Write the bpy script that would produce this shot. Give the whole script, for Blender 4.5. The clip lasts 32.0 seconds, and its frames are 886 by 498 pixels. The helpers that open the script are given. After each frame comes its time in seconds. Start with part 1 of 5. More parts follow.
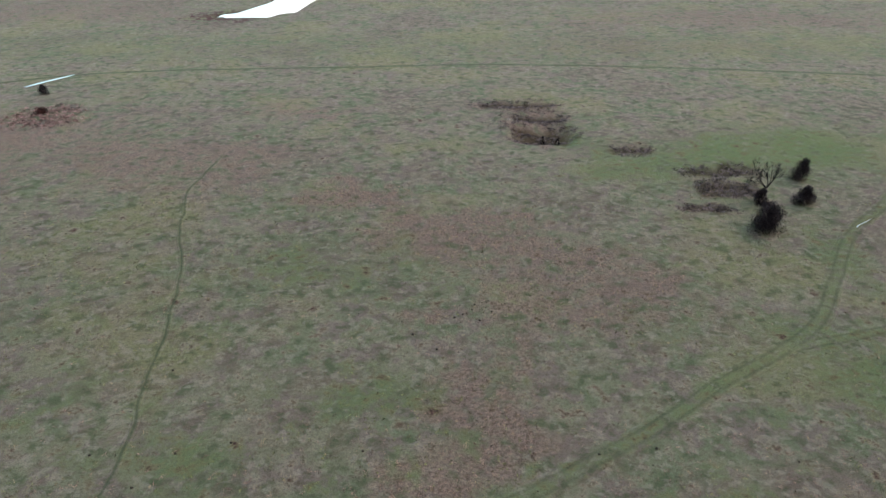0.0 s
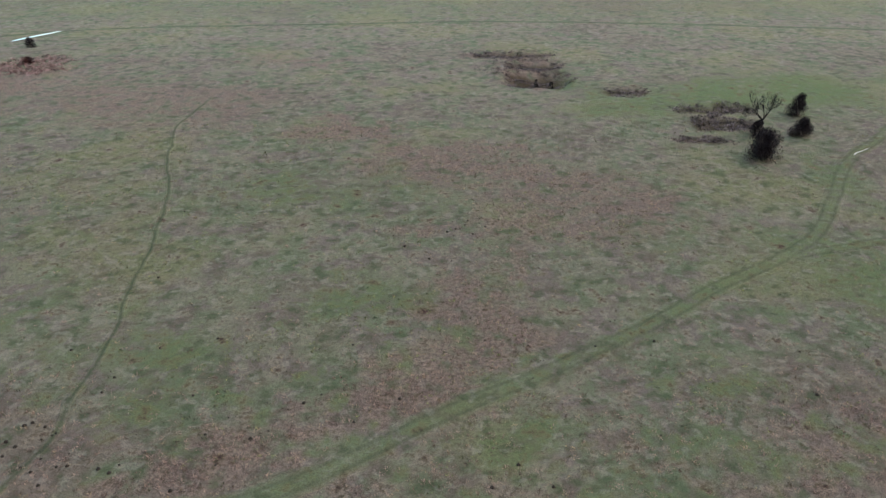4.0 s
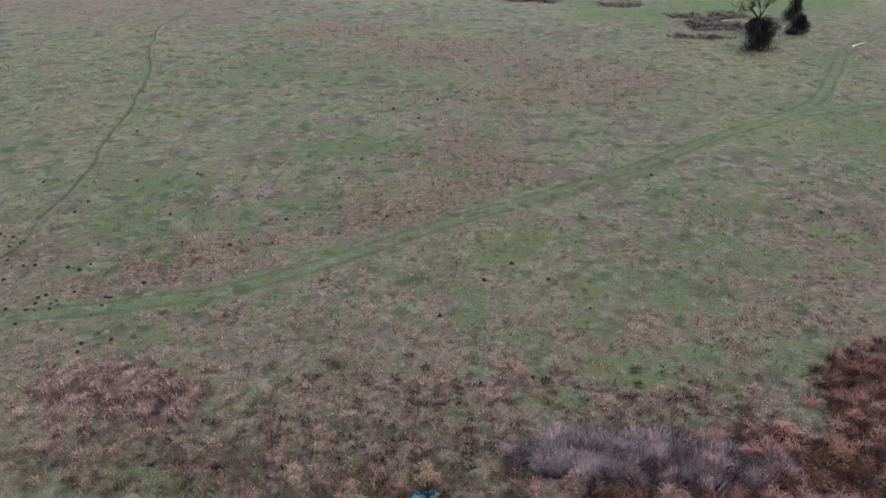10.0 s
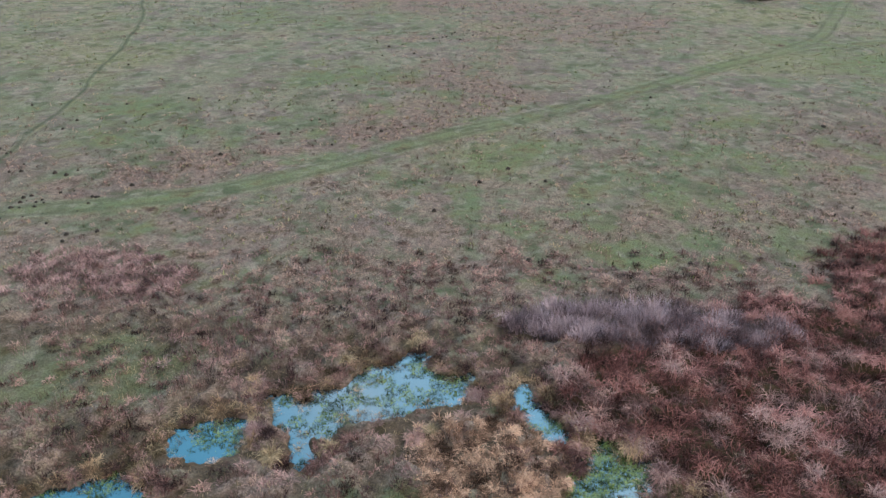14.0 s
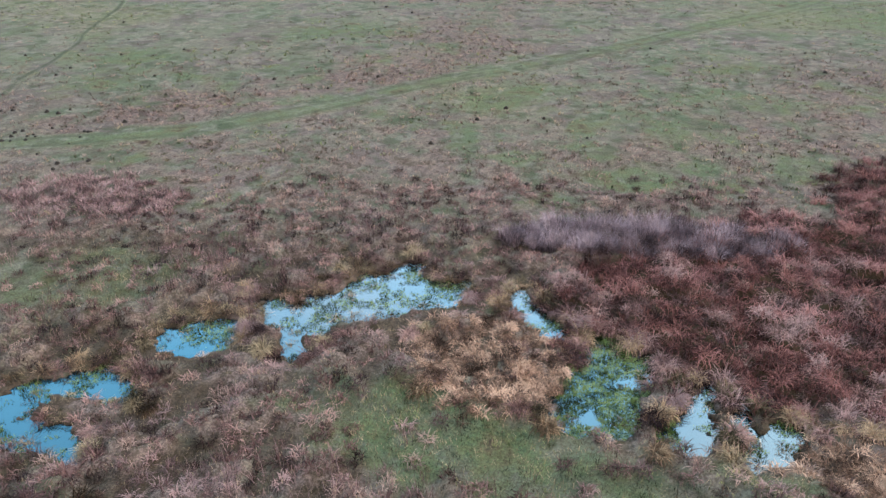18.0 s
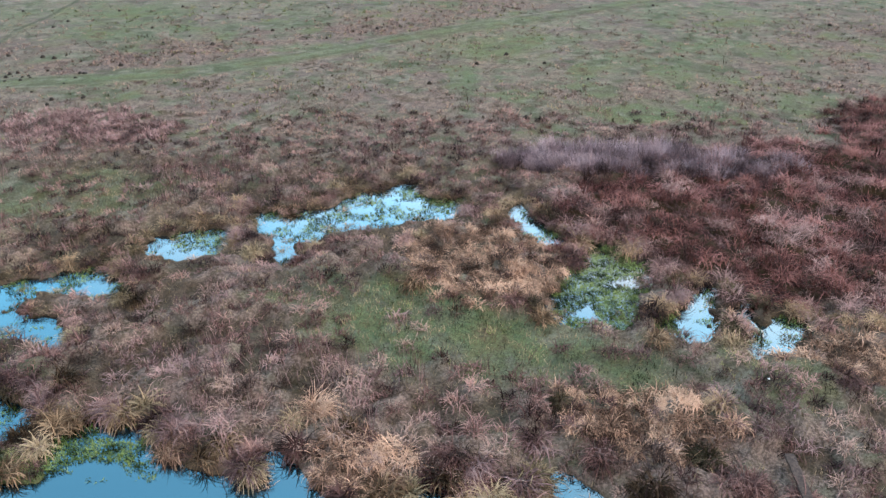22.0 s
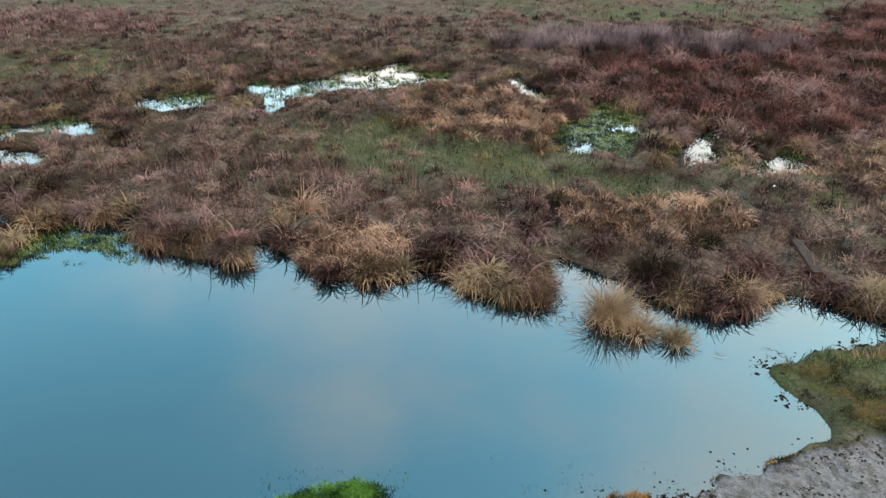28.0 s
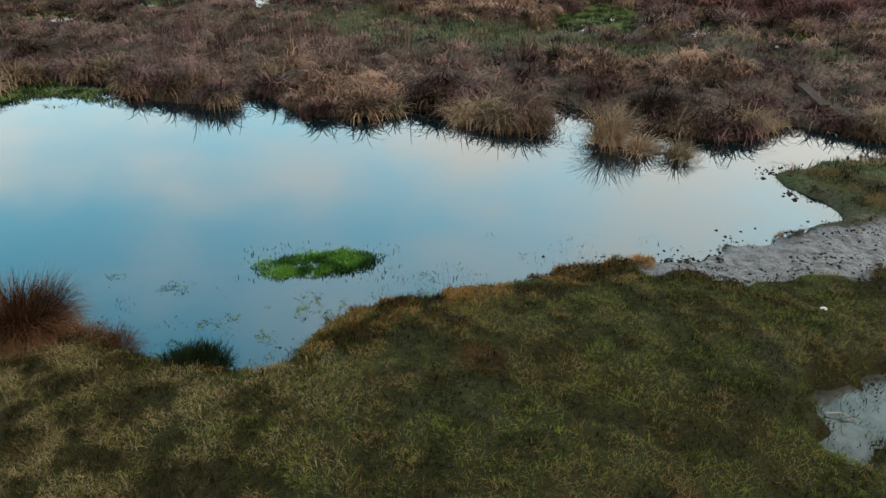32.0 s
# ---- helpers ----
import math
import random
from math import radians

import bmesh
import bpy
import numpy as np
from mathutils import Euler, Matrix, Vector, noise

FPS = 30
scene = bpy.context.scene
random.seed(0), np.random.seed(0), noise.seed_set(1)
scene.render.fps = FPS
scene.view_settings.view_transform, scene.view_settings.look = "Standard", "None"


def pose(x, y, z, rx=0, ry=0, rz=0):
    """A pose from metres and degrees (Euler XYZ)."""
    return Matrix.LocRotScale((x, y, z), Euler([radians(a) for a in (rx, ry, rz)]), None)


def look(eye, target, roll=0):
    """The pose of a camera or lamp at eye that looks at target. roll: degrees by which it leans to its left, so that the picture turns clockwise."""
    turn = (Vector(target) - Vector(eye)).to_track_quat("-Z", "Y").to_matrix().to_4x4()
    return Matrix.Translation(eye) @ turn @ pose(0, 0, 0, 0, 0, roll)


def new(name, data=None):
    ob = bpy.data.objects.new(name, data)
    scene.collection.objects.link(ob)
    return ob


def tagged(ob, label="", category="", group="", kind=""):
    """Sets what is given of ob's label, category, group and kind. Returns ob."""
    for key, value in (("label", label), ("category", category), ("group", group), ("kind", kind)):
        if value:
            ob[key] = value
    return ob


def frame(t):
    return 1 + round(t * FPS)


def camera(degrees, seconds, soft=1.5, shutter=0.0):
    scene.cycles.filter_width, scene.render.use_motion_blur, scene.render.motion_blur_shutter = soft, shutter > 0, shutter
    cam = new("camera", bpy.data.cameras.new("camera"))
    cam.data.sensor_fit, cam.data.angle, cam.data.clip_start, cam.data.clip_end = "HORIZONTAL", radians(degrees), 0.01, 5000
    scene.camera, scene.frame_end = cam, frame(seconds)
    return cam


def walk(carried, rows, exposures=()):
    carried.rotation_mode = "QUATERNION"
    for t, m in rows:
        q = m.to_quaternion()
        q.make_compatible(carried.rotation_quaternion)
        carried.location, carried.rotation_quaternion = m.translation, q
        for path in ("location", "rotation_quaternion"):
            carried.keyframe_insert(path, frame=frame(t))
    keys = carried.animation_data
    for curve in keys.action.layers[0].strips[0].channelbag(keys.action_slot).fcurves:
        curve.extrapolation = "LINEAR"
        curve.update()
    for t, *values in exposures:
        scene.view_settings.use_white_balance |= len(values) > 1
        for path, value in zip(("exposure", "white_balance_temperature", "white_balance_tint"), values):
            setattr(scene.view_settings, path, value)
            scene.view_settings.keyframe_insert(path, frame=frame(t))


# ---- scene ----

cam = camera(60.0, 32.0)
PATH = [
    (0, (-0.015, 0.037, 60.137), (-0.032, 17.617, 50.602), -0.05),
    (2, (0.121, -1.952, 54.414), (0.189, 15.625, 44.872), -0.05),
    (4, (0.214, -3.846, 48.619), (0.346, 13.736, 39.087), -0.05),
    (6, (0.265, -5.778, 42.572), (0.465, 11.814, 33.059), -0.01),
    (8, (0.292, -7.721, 36.614), (0.575, 9.871, 27.104), 0.09),
    (10, (0.350, -9.378, 31.714), (0.698, 8.195, 22.170), 0.17),
    (12, (0.539, -10.790, 27.610), (0.895, 6.782, 18.065), 0.10),
    (14, (0.733, -11.901, 24.353), (1.079, 5.668, 14.802), -0.05),
    (16, (0.813, -12.724, 21.943), (1.170, 4.828, 12.362), -0.14),
    (18, (0.906, -13.503, 19.795), (1.256, 4.065, 10.243), -0.09),
    (20, (1.095, -14.183, 17.786), (1.390, 3.383, 8.226), -0.12),
    (22, (1.232, -14.878, 15.848), (1.487, 2.691, 6.295), -0.13),
    (24, (1.228, -15.645, 13.950), (1.506, 1.950, 4.446), -0.00),
    (26, (1.242, -16.294, 12.119), (1.558, 1.279, 2.575), 0.01),
    (28, (1.246, -17.007, 10.131), (1.608, 0.558, 0.574), 0.18),
    (30, (1.247, -17.756, 8.078), (1.661, -0.174, -1.446), 0.35),
    (32, (1.287, -18.389, 6.172), (1.748, -0.795, -3.327), 0.19),
]
walk(cam, [(t, look(eye, target, roll)) for t, eye, target, roll in PATH],
     exposures=[(0, -0.05, 6350, 12), (6, 0.03, 6300, 12), (9, 0.14, 6250, 12), (14, 0.42, 6150, 12), (19, 0.58, 6000, 13), (25, 0.60, 6200, 12), (28, 0.04, 6800, 10), (30, -0.42, 6850, 9), (32, -0.58, 6650, 7)])

# ---------------------------------------------------------------- sky and sun
SUN_ELEVATION, SUN_AZIMUTH = radians(40), radians(55)


def build_sky():
    world = bpy.data.worlds.new("sky")
    scene.world = world
    world.use_nodes = True
    nt = world.node_tree
    nt.nodes.clear()
    out = nt.nodes.new("ShaderNodeOutputWorld")
    back = nt.nodes.new("ShaderNodeBackground")
    back.inputs["Strength"].default_value = 0.15
    sky = nt.nodes.new("ShaderNodeTexSky")
    sky.sky_type, sky.sun_disc = "NISHITA", False
    sky.sun_elevation, sky.sun_rotation = SUN_ELEVATION, SUN_AZIMUTH
    sky.air_density, sky.dust_density, sky.ozone_density = 1.0, 0.3, 4.0
    coord = nt.nodes.new("ShaderNodeTexCoord")
    split = nt.nodes.new("ShaderNodeSeparateXYZ")
    nt.links.new(coord.outputs["Generated"], split.inputs[0])
    # clouds drawn out along the horizon: direction divided by its height
    flat = nt.nodes.new("ShaderNodeMath")
    flat.operation = "ADD"
    flat.inputs[1].default_value = 0.25
    nt.links.new(split.outputs["Z"], flat.inputs[0])
    div = nt.nodes.new("ShaderNodeVectorMath")
    div.operation = "DIVIDE"
    comb = nt.nodes.new("ShaderNodeCombineXYZ")
    for k in range(3):
        nt.links.new(flat.outputs[0], comb.inputs[k])
    nt.links.new(coord.outputs["Generated"], div.inputs[0])
    nt.links.new(comb.outputs[0], div.inputs[1])
    cloud = nt.nodes.new("ShaderNodeTexNoise")
    cloud.inputs["Scale"].default_value = 1.9
    cloud.inputs["Detail"].default_value = 5
    cloud.inputs["Roughness"].default_value = 0.5
    nt.links.new(div.outputs[0], cloud.inputs["Vector"])
    # thick cloud low down, broken higher up
    low = nt.nodes.new("ShaderNodeMapRange")
    low.inputs["From Min"].default_value, low.inputs["From Max"].default_value = 0.20, 0.70
    low.inputs["To Min"].default_value, low.inputs["To Max"].default_value = 0.52, 0.05
    nt.links.new(split.outputs["Z"], low.inputs["Value"])
    add = nt.nodes.new("ShaderNodeMath")
    calm = nt.nodes.new("ShaderNodeMath")
    calm.operation = "MULTIPLY_ADD"
    calm.inputs[1].default_value, calm.inputs[2].default_value = 0.85, 0.075
    nt.links.new(cloud.outputs["Fac"], calm.inputs[0])
    nt.links.new(calm.outputs[0], add.inputs[0])
    # the cloud thickens towards the east and the south
    east = nt.nodes.new("ShaderNodeMath")
    east.operation = "MULTIPLY_ADD"
    east.inputs[1].default_value = 0.28
    nt.links.new(split.outputs["X"], east.inputs[0])
    nt.links.new(low.outputs[0], east.inputs[2])
    north = nt.nodes.new("ShaderNodeMath")
    north.operation = "MULTIPLY_ADD"
    north.inputs[1].default_value = -0.26
    nt.links.new(split.outputs["Y"], north.inputs[0])
    nt.links.new(east.outputs[0], north.inputs[2])
    nt.links.new(north.outputs[0], add.inputs[1])
    ramp = nt.nodes.new("ShaderNodeMapRange")
    ramp.interpolation_type = "SMOOTHSTEP"
    ramp.inputs["From Min"].default_value, ramp.inputs["From Max"].default_value = 0.36, 0.84
    nt.links.new(add.outputs[0], ramp.inputs["Value"])
    mix = nt.nodes.new("ShaderNodeMix")
    mix.data_type = "RGBA"
    mix.inputs["B"].default_value = (15.6, 14.8, 13.8, 1)
    nt.links.new(ramp.outputs[0], mix.inputs["Factor"])
    deep = nt.nodes.new("ShaderNodeMix")
    deep.data_type, deep.blend_type = "RGBA", "MULTIPLY"
    deep.inputs["Factor"].default_value = 1.0
    deep.inputs["B"].default_value = (2.95, 4.8, 3.62, 1)
    nt.links.new(sky.outputs[0], deep.inputs["A"])
    nt.links.new(deep.outputs["Result"], mix.inputs["A"])
    # brighter haze towards the horizon
    glow = nt.nodes.new("ShaderNodeMapRange")
    glow.inputs["From Min"].default_value, glow.inputs["From Max"].default_value = 0.22, 0.62
    glow.inputs["To Min"].default_value, glow.inputs["To Max"].default_value = 1.6, 1.0
    nt.links.new(split.outputs["Z"], glow.inputs["Value"])
    lift = nt.nodes.new("ShaderNodeVectorMath")
    lift.operation = "SCALE"
    nt.links.new(mix.outputs["Result"], lift.inputs[0])
    nt.links.new(glow.outputs[0], lift.inputs["Scale"])
    nt.links.new(lift.outputs[0], back.inputs["Color"])
    nt.links.new(back.outputs[0], out.inputs[0])


build_sky()
sun_data = bpy.data.lights.new("sun", "SUN")
sun_data.energy, sun_data.angle, sun_data.color = 2.4, radians(7), (1.0, 0.93, 0.82)
sun = new("sun", sun_data)
sun.matrix_world = look((52, 36, 53), (0, 0, 0))


# ---------------------------------------------------------------- noise and plan
def lattice(ix, iy, seed):
    n = (ix * 374761393 + iy * 668265263 + seed * 974634541) & 0x7FFFFFFF
    n = ((n ^ (n >> 13)) * 1274126177) & 0x7FFFFFFF
    return ((n ^ (n >> 16)) & 0xFFFF) / 65535.0


def vnoise(x, y, size, seed=0, octaves=3):
    """Smooth noise from 0 to 1 with features of about that size in metres."""
    x, y = np.asarray(x, float), np.asarray(y, float)
    total, weight = np.zeros_like(x), 0.0
    for k in range(octaves):
        u, v = x / size * 2**k + 31.7 * k, y / size * 2**k - 17.3 * k
        i, j = np.floor(u).astype(np.int64), np.floor(v).astype(np.int64)
        a, b = u - i, v - j
        a, b = a * a * (3 - 2 * a), b * b * (3 - 2 * b)
        s = seed * 7 + k
        i0, j0 = (i.min(), j.min()) if i.size else (0, 0)
        ni, nj = (i.max() - i0 + 2, j.max() - j0 + 2) if i.size else (0, 0)
        if ni * nj < 3 * i.size:
            # a table of the lattice, where the points lie close together
            table = lattice(np.arange(i0, i0 + ni)[:, None], np.arange(j0, j0 + nj)[None], s).ravel()
            q = (i - i0) * nj + (j - j0)
            c00, c10, c01, c11 = table[q], table[q + nj], table[q + 1], table[q + nj + 1]
        else:
            c00, c10, c01, c11 = lattice(i, j, s), lattice(i + 1, j, s), lattice(i, j + 1, s), lattice(i + 1, j + 1, s)
        total += 0.5**k * ((c00 * (1 - a) + c10 * a) * (1 - b) + (c01 * (1 - a) + c11 * a) * b)
        weight += 0.5**k
    return total / weight


def smooth(a, b, v):
    t = np.clip((np.asarray(v, float) - a) / (b - a), 0, 1)
    return t * t * (3 - 2 * t)


def rounded(pts, rounds=2):
    """A closed outline with its corners cut."""
    p = np.array(pts, float)
    for _ in range(rounds):
        q = np.roll(p, -1, 0)
        p = np.stack([p * 0.75 + q * 0.25, p * 0.25 + q * 0.75], 1).reshape(-1, 2)
    return p


def outline_distance(x, y, poly):
    """Distance from an outline, negative inside."""
    best, inside = np.full(x.shape, 1e9), np.zeros(x.shape, bool)
    for (ax, ay), (bx, by) in zip(poly, np.roll(poly, -1, 0)):
        ex, ey = bx - ax, by - ay
        t = np.clip(((x - ax) * ex + (y - ay) * ey) / (ex * ex + ey * ey + 1e-12), 0, 1)
        best = np.minimum(best, np.hypot(x - ax - t * ex, y - ay - t * ey))
        cross = (ay > y) != (by > y)
        inside ^= cross & (x < ex * (y - ay) / (ey if abs(ey) > 1e-9 else 1e-9) + ax)
    return np.where(inside, -best, best)


def line_distance(x, y, pts):
    best = np.full(x.shape, 1e9)
    for (ax, ay), (bx, by) in zip(pts[:-1], pts[1:]):
        ex, ey = bx - ax, by - ay
        t = np.clip(((x - ax) * ex + (y - ay) * ey) / (ex * ex + ey * ey), 0, 1)
        best = np.minimum(best, np.hypot(x - ax - t * ex, y - ay - t * ey))
    return best


def blob(x, y, cx, cy, rx, ry, turn=0.0, soft=0.5, ragged=0.35, seed=5):
    """1 inside an uneven ellipse, falling to 0 outside."""
    c, s = math.cos(radians(turn)), math.sin(radians(turn))
    u, v = ((x - cx) * c + (y - cy) * s) / rx, (-(x - cx) * s + (y - cy) * c) / ry
    r = np.hypot(u, v) + (vnoise(x, y, min(rx, ry) * 0.9, seed, 4) - 0.5) * 3 * ragged
    return 1 - smooth(1 - soft / 2, 1 + soft / 2, r)


POND = [(-16, 0.2), (-10.1, 0.7), (-9.9, 2.5), (-9.3, 3.2), (-8.3, 3.4), (-7.6, 2.9), (-6.9, 1.8), (-5.8, 1.3), (-4.5, 0.7), (-3.3, 0.7), (-3.7, 2.1), (-2.7, 1.2),
        (-1.7, 0.0), (0.7, -0.3), (0.85, 0.9), (1.4, 0.1), (2.5, -0.7), (3.2, -1.4), (4.3, -1.2), (4.5, 1.3), (5.6, 0.1), (6.3, -0.6),
        (7.2, -1.6), (8.2, -2.1), (9.0, -1.7), (9.6, -1.0), (10.6, -1.1), (11.4, -1.7), (12.5, -2.4), (10.7, -3.0), (9.4, -3.3), (8.4, -3.6), (8.3, -4.6),
        (9.2, -5.9), (7.6, -6.4), (5.5, -7.2), (3.2, -7.55), (1.6, -8.4), (0.3, -8.8), (-0.3, -9.7),
        (-1.1, -10.7), (-2.6, -9.8), (-3.7, -9.1), (-7, -8.5), (-16, -6)]
# the old channel: shallow pools in a row round the marsh
POOL_WEST = [(-17.0, 9.6), (-15.9, 11.4), (-14.9, 12.0), (-13.9, 12.1), (-13.5, 12.9), (-12.2, 12.6), (-10.9, 11.3), (-11.1, 10.4), (-12.5, 10.7), (-14.0, 11.1), (-14.8, 10.2), (-16.0, 9.2)]
POOL_SEDGE = [(-17.0, 9.0), (-14.3, 9.2), (-13.6, 9.2), (-12.5, 8.8), (-11.9, 7.8), (-12.2, 7.1), (-13.0, 7.8), (-13.8, 8.1), (-16.5, 8.3)]
POOL_LONG = [(-11.3, 15.0), (-10.6, 15.6), (-9.8, 16.2), (-8.4, 16.2), (-7.7, 16.1), (-7.9, 15.0), (-8.4, 13.6), (-9.6, 13.6), (-10.6, 13.7)]
POOL_FORK = [(-7.4, 17.6), (-6.7, 18.1), (-5.8, 17.5), (-4.7, 18.3), (-3.6, 18.2), (-2.3, 20.6), (-1.4, 19.9), (-0.2, 21.6), (0.4, 21.1), (0.6, 19.3), (3.1, 19.5), (2.1, 17.2), (0.6, 16.8),
             (-2.5, 16.1), (-3.6, 16.2), (-3.3, 14.9), (-4.0, 14.7), (-4.8, 15.3), (-4.7, 13.1), (-5.1, 12.6), (-5.5, 14.7), (-6.5, 16.3)]
POOL_NECK = [(4.8, 18.3), (5.7, 18.2), (5.6, 16.9), (6.4, 16.2), (7.0, 14.9), (6.7, 14.0), (5.8, 15.1), (4.7, 16.2)]
POOL_WEEDY = [(8.0, 14.8), (9.0, 14.2), (9.4, 13.0), (10.3, 13.2), (10.3, 11.4), (9.0, 10.3), (8.7, 8.2), (6.8, 7.9), (6.0, 8.2), (5.3, 9.6), (6.1, 11.0), (7.2, 13.0)]
POOL_FINGER = [(9.2, 8.9), (10.3, 9.0), (11.1, 9.8), (11.8, 11.1), (12.1, 10.7), (11.6, 8.8), (11.5, 7.9), (10.8, 7.1), (9.8, 7.0), (9.2, 7.8)]
POOL_CLEFT = [(11.8, 8.2), (12.7, 9.3), (13.3, 10.0), (13.1, 8.8), (12.3, 7.7)]
POOL_EAST = [(11.9, 7.2), (12.9, 7.9), (14.2, 8.9), (14.8, 8.1), (14.1, 6.8), (12.9, 6.1), (12.2, 6.2)]
POOL_SHORE = [(-14.2, 3.4), (-13.2, 4.5), (-11.5, 4.1), (-11.1, 3.2), (-11.9, 2.6), (-14, 2.6)]
POOLS = [POOL_WEST, POOL_SEDGE, POOL_LONG, POOL_FORK, POOL_NECK, POOL_WEEDY, POOL_FINGER, POOL_CLEFT, POOL_EAST, POOL_SHORE]
PUDDLE = [(8.6, -10.4), (6.7, -10.85), (6.05, -11.4), (5.75, -12.3), (6.35, -11.9), (8.0, -11.6)]
TRACK = [(-75, 33), (-48, 36), (-33.0, 38.2), (-20.6, 39.9), (-14.5, 42.1), (-9.8, 44.9), (-3.4, 49.5), (7.4, 56.4), (16.8, 62.1), (25.9, 68.7), (36.4, 76.8), (42.9, 81.0),
         (50.6, 87.2), (56.5, 95.2), (64, 107.8), (69.8, 117.0), (75.5, 122.0), (92, 140)]
TRACK_BRANCH = [(40.5, 79.4), (46.0, 82.6), (54, 85.2), (66, 88), (90, 92)]
TRAIL = [(-37.5, 36), (-35.9, 43.9), (-35.1, 48.4), (-35.6, 55.3), (-34.7, 64.6), (-36.5, 72.2), (-37.7, 84.3), (-39.2, 97.6), (-43.2, 111.8), (-47.7, 126.3), (-48.4, 140.3), (-46, 152)]
FAR_ROAD = [(-190, 180), (-120.1, 203.7), (-104.2, 213.0), (-78.6, 217.6), (-30.2, 219.9), (19.1, 224.7), (98.6, 215.5), (170, 205)]
FAR_POND = [(-88, 285), (-77, 303), (-70, 320), (-64, 340), (-46, 340), (-51, 322), (-55, 304), (-64, 293), (-74, 287)]


HOLLOWS = [(14, 186, 6, 3.0, 0.5), (22.5, 187, 6, 2.4, 0.4), (23, 176.5, 6.5, 3.2, 0.9), (22.5, 165, 7, 6, 1.8), (39.5, 154.5, 4.5, 3.4, 0.3), (52, 142.5, 5, 3.4, 0.4), (59, 143.5, 4.5, 3.2, 0.4), (54.5, 134, 6.5, 3.6, 0.4), (48, 125, 5, 2.2, 0.2)]


def shore_distance(x, y):
    """Distance from the nearest shore of the pond and the pools, before it is roughened."""
    s = outline_distance(x, y, rounded(POND))
    for pool in POOLS:
        s = np.minimum(s, outline_distance(x, y, rounded(pool, 1)))
    s = np.minimum(s, outline_distance(x, y, rounded(PUDDLE)))
    isle = line_distance(x, y, np.array([(5.1, -1.75), (5.7, -2.2), (6.9, -2.85)]))
    s = np.maximum(s, 0.42 - isle)
    ledge = line_distance(x, y, np.array([(-15, 0.9), (-11.6, 1.15), (-10.0, 1.15)]))
    return np.maximum(s, 0.45 - ledge)


def tabled(step, x0, x1, y0, y1):
    xs, ys = np.arange(x0, x1 + step, step), np.arange(y0, y1 + step, step)
    X, Y = np.meshgrid(xs, ys)
    return shore_distance(X.ravel(), Y.ravel()).reshape(X.shape), step, x0, x1, y0, y1


TABLES = (tabled(0.7, -41, 41, -41, 41), tabled(0.12, -18, 20, -13.5, 24))


def water_distance(x, y):
    """Distance from the nearest shore: negative over water."""
    d = np.full(np.shape(x), 30.0)
    for table, step, x0, x1, y0, y1 in TABLES:
        near = (x > x0) & (x < x1) & (y > y0) & (y < y1)
        u, v = (x[near] - x0) / step, (y[near] - y0) / step
        i, j = u.astype(int), v.astype(int)
        a, b = u - i, v - j
        d[near] = (table[j, i] * (1 - a) + table[j, i + 1] * a) * (1 - b) + (table[j + 1, i] * (1 - a) + table[j + 1, i + 1] * a) * b
    near = (np.abs(x) < 40) & (np.abs(y) < 40)
    d[near] += (vnoise(x[near], y[near], 0.9, 3) - 0.5) * 0.45 + (vnoise(x[near], y[near], 0.34, 6, 2) - 0.5) * (0.2 + 0.75 * smooth(4, 7, y[near]) + 0.35 * smooth(-6, -7, y[near]))
    far = (np.abs(x + 62) < 60) & (np.abs(y - 312) < 60)
    d[far] = outline_distance(x[far], y[far], rounded(FAR_POND)) + (vnoise(x[far], y[far], 6, 4) - 0.5) * 5
    return d


def ground_height(x, y, d=None):
    x, y = np.asarray(x, float), np.asarray(y, float)
    d = water_distance(x, y) if d is None else d
    top = 0.15 + 0.32 * smooth(26, 60, y) + (vnoise(x, y, 9, 11) - 0.5) * 0.25 + (vnoise(x, y, 1.3, 12) - 0.5) * (0.05 + 0.09 * smooth(-6, -4, y)) * smooth(40, 28, y)
    top = top + 0.38 * blob(x, y, 2.8, -11.2, 4.2, 2.3, 8, 1.2, 0.1) + 0.18 * blob(x, y, -4, -11.5, 2.8, 1.6, 0, 1.0, 0.1)
    top = top + 0.25 * blob(x, y, 2.5, 8, 9, 5, -10, 1.2, 0.15)
    marsh = smooth(30, 23, y) * smooth(-5.0, -3.5, y)
    top = top + marsh * smooth(0.25, 1.7, d) * (0.36 * smooth(0.42, 0.68, vnoise(x, y, 1.5, 14)) + 0.16 * smooth(0.4, 0.7, vnoise(x, y, 0.5, 15))) * (1 - 0.7 * blob(x, y, 1, 8.0, 6.5, 2.6, -22, 0.9, 0.4, 42)) * (1 - 0.9 * blob(x, y, 11.2, 0.2, 1.2, 1.5, 0, 0.6, 0.1))
    top = np.where(mud_zone(x, y) > 0.5, 0.05 + (vnoise(x, y, 0.5, 13) - 0.5) * 0.09, top)
    # old diggings in the meadow
    for cx, cy, rx, ry, deep in HOLLOWS:
        top = top - deep * blob(x, y, cx, cy, rx, ry, 0, 0.9, 0.3, 21) + 0.5 * deep * blob(x, y, cx - rx * 0.9, cy + ry * 0.5, rx * 0.7, ry * 0.6, 0, 1.0, 0.3, 22)
    isle = line_distance(x, y, np.array([(5.1, -1.75), (5.7, -2.2), (6.9, -2.85)]))
    top = np.where(isle < 1.0, np.minimum(top, 0.06), top)
    k = smooth(-0.25, 0.35, d)
    return -0.45 * (1 - k) + top * k


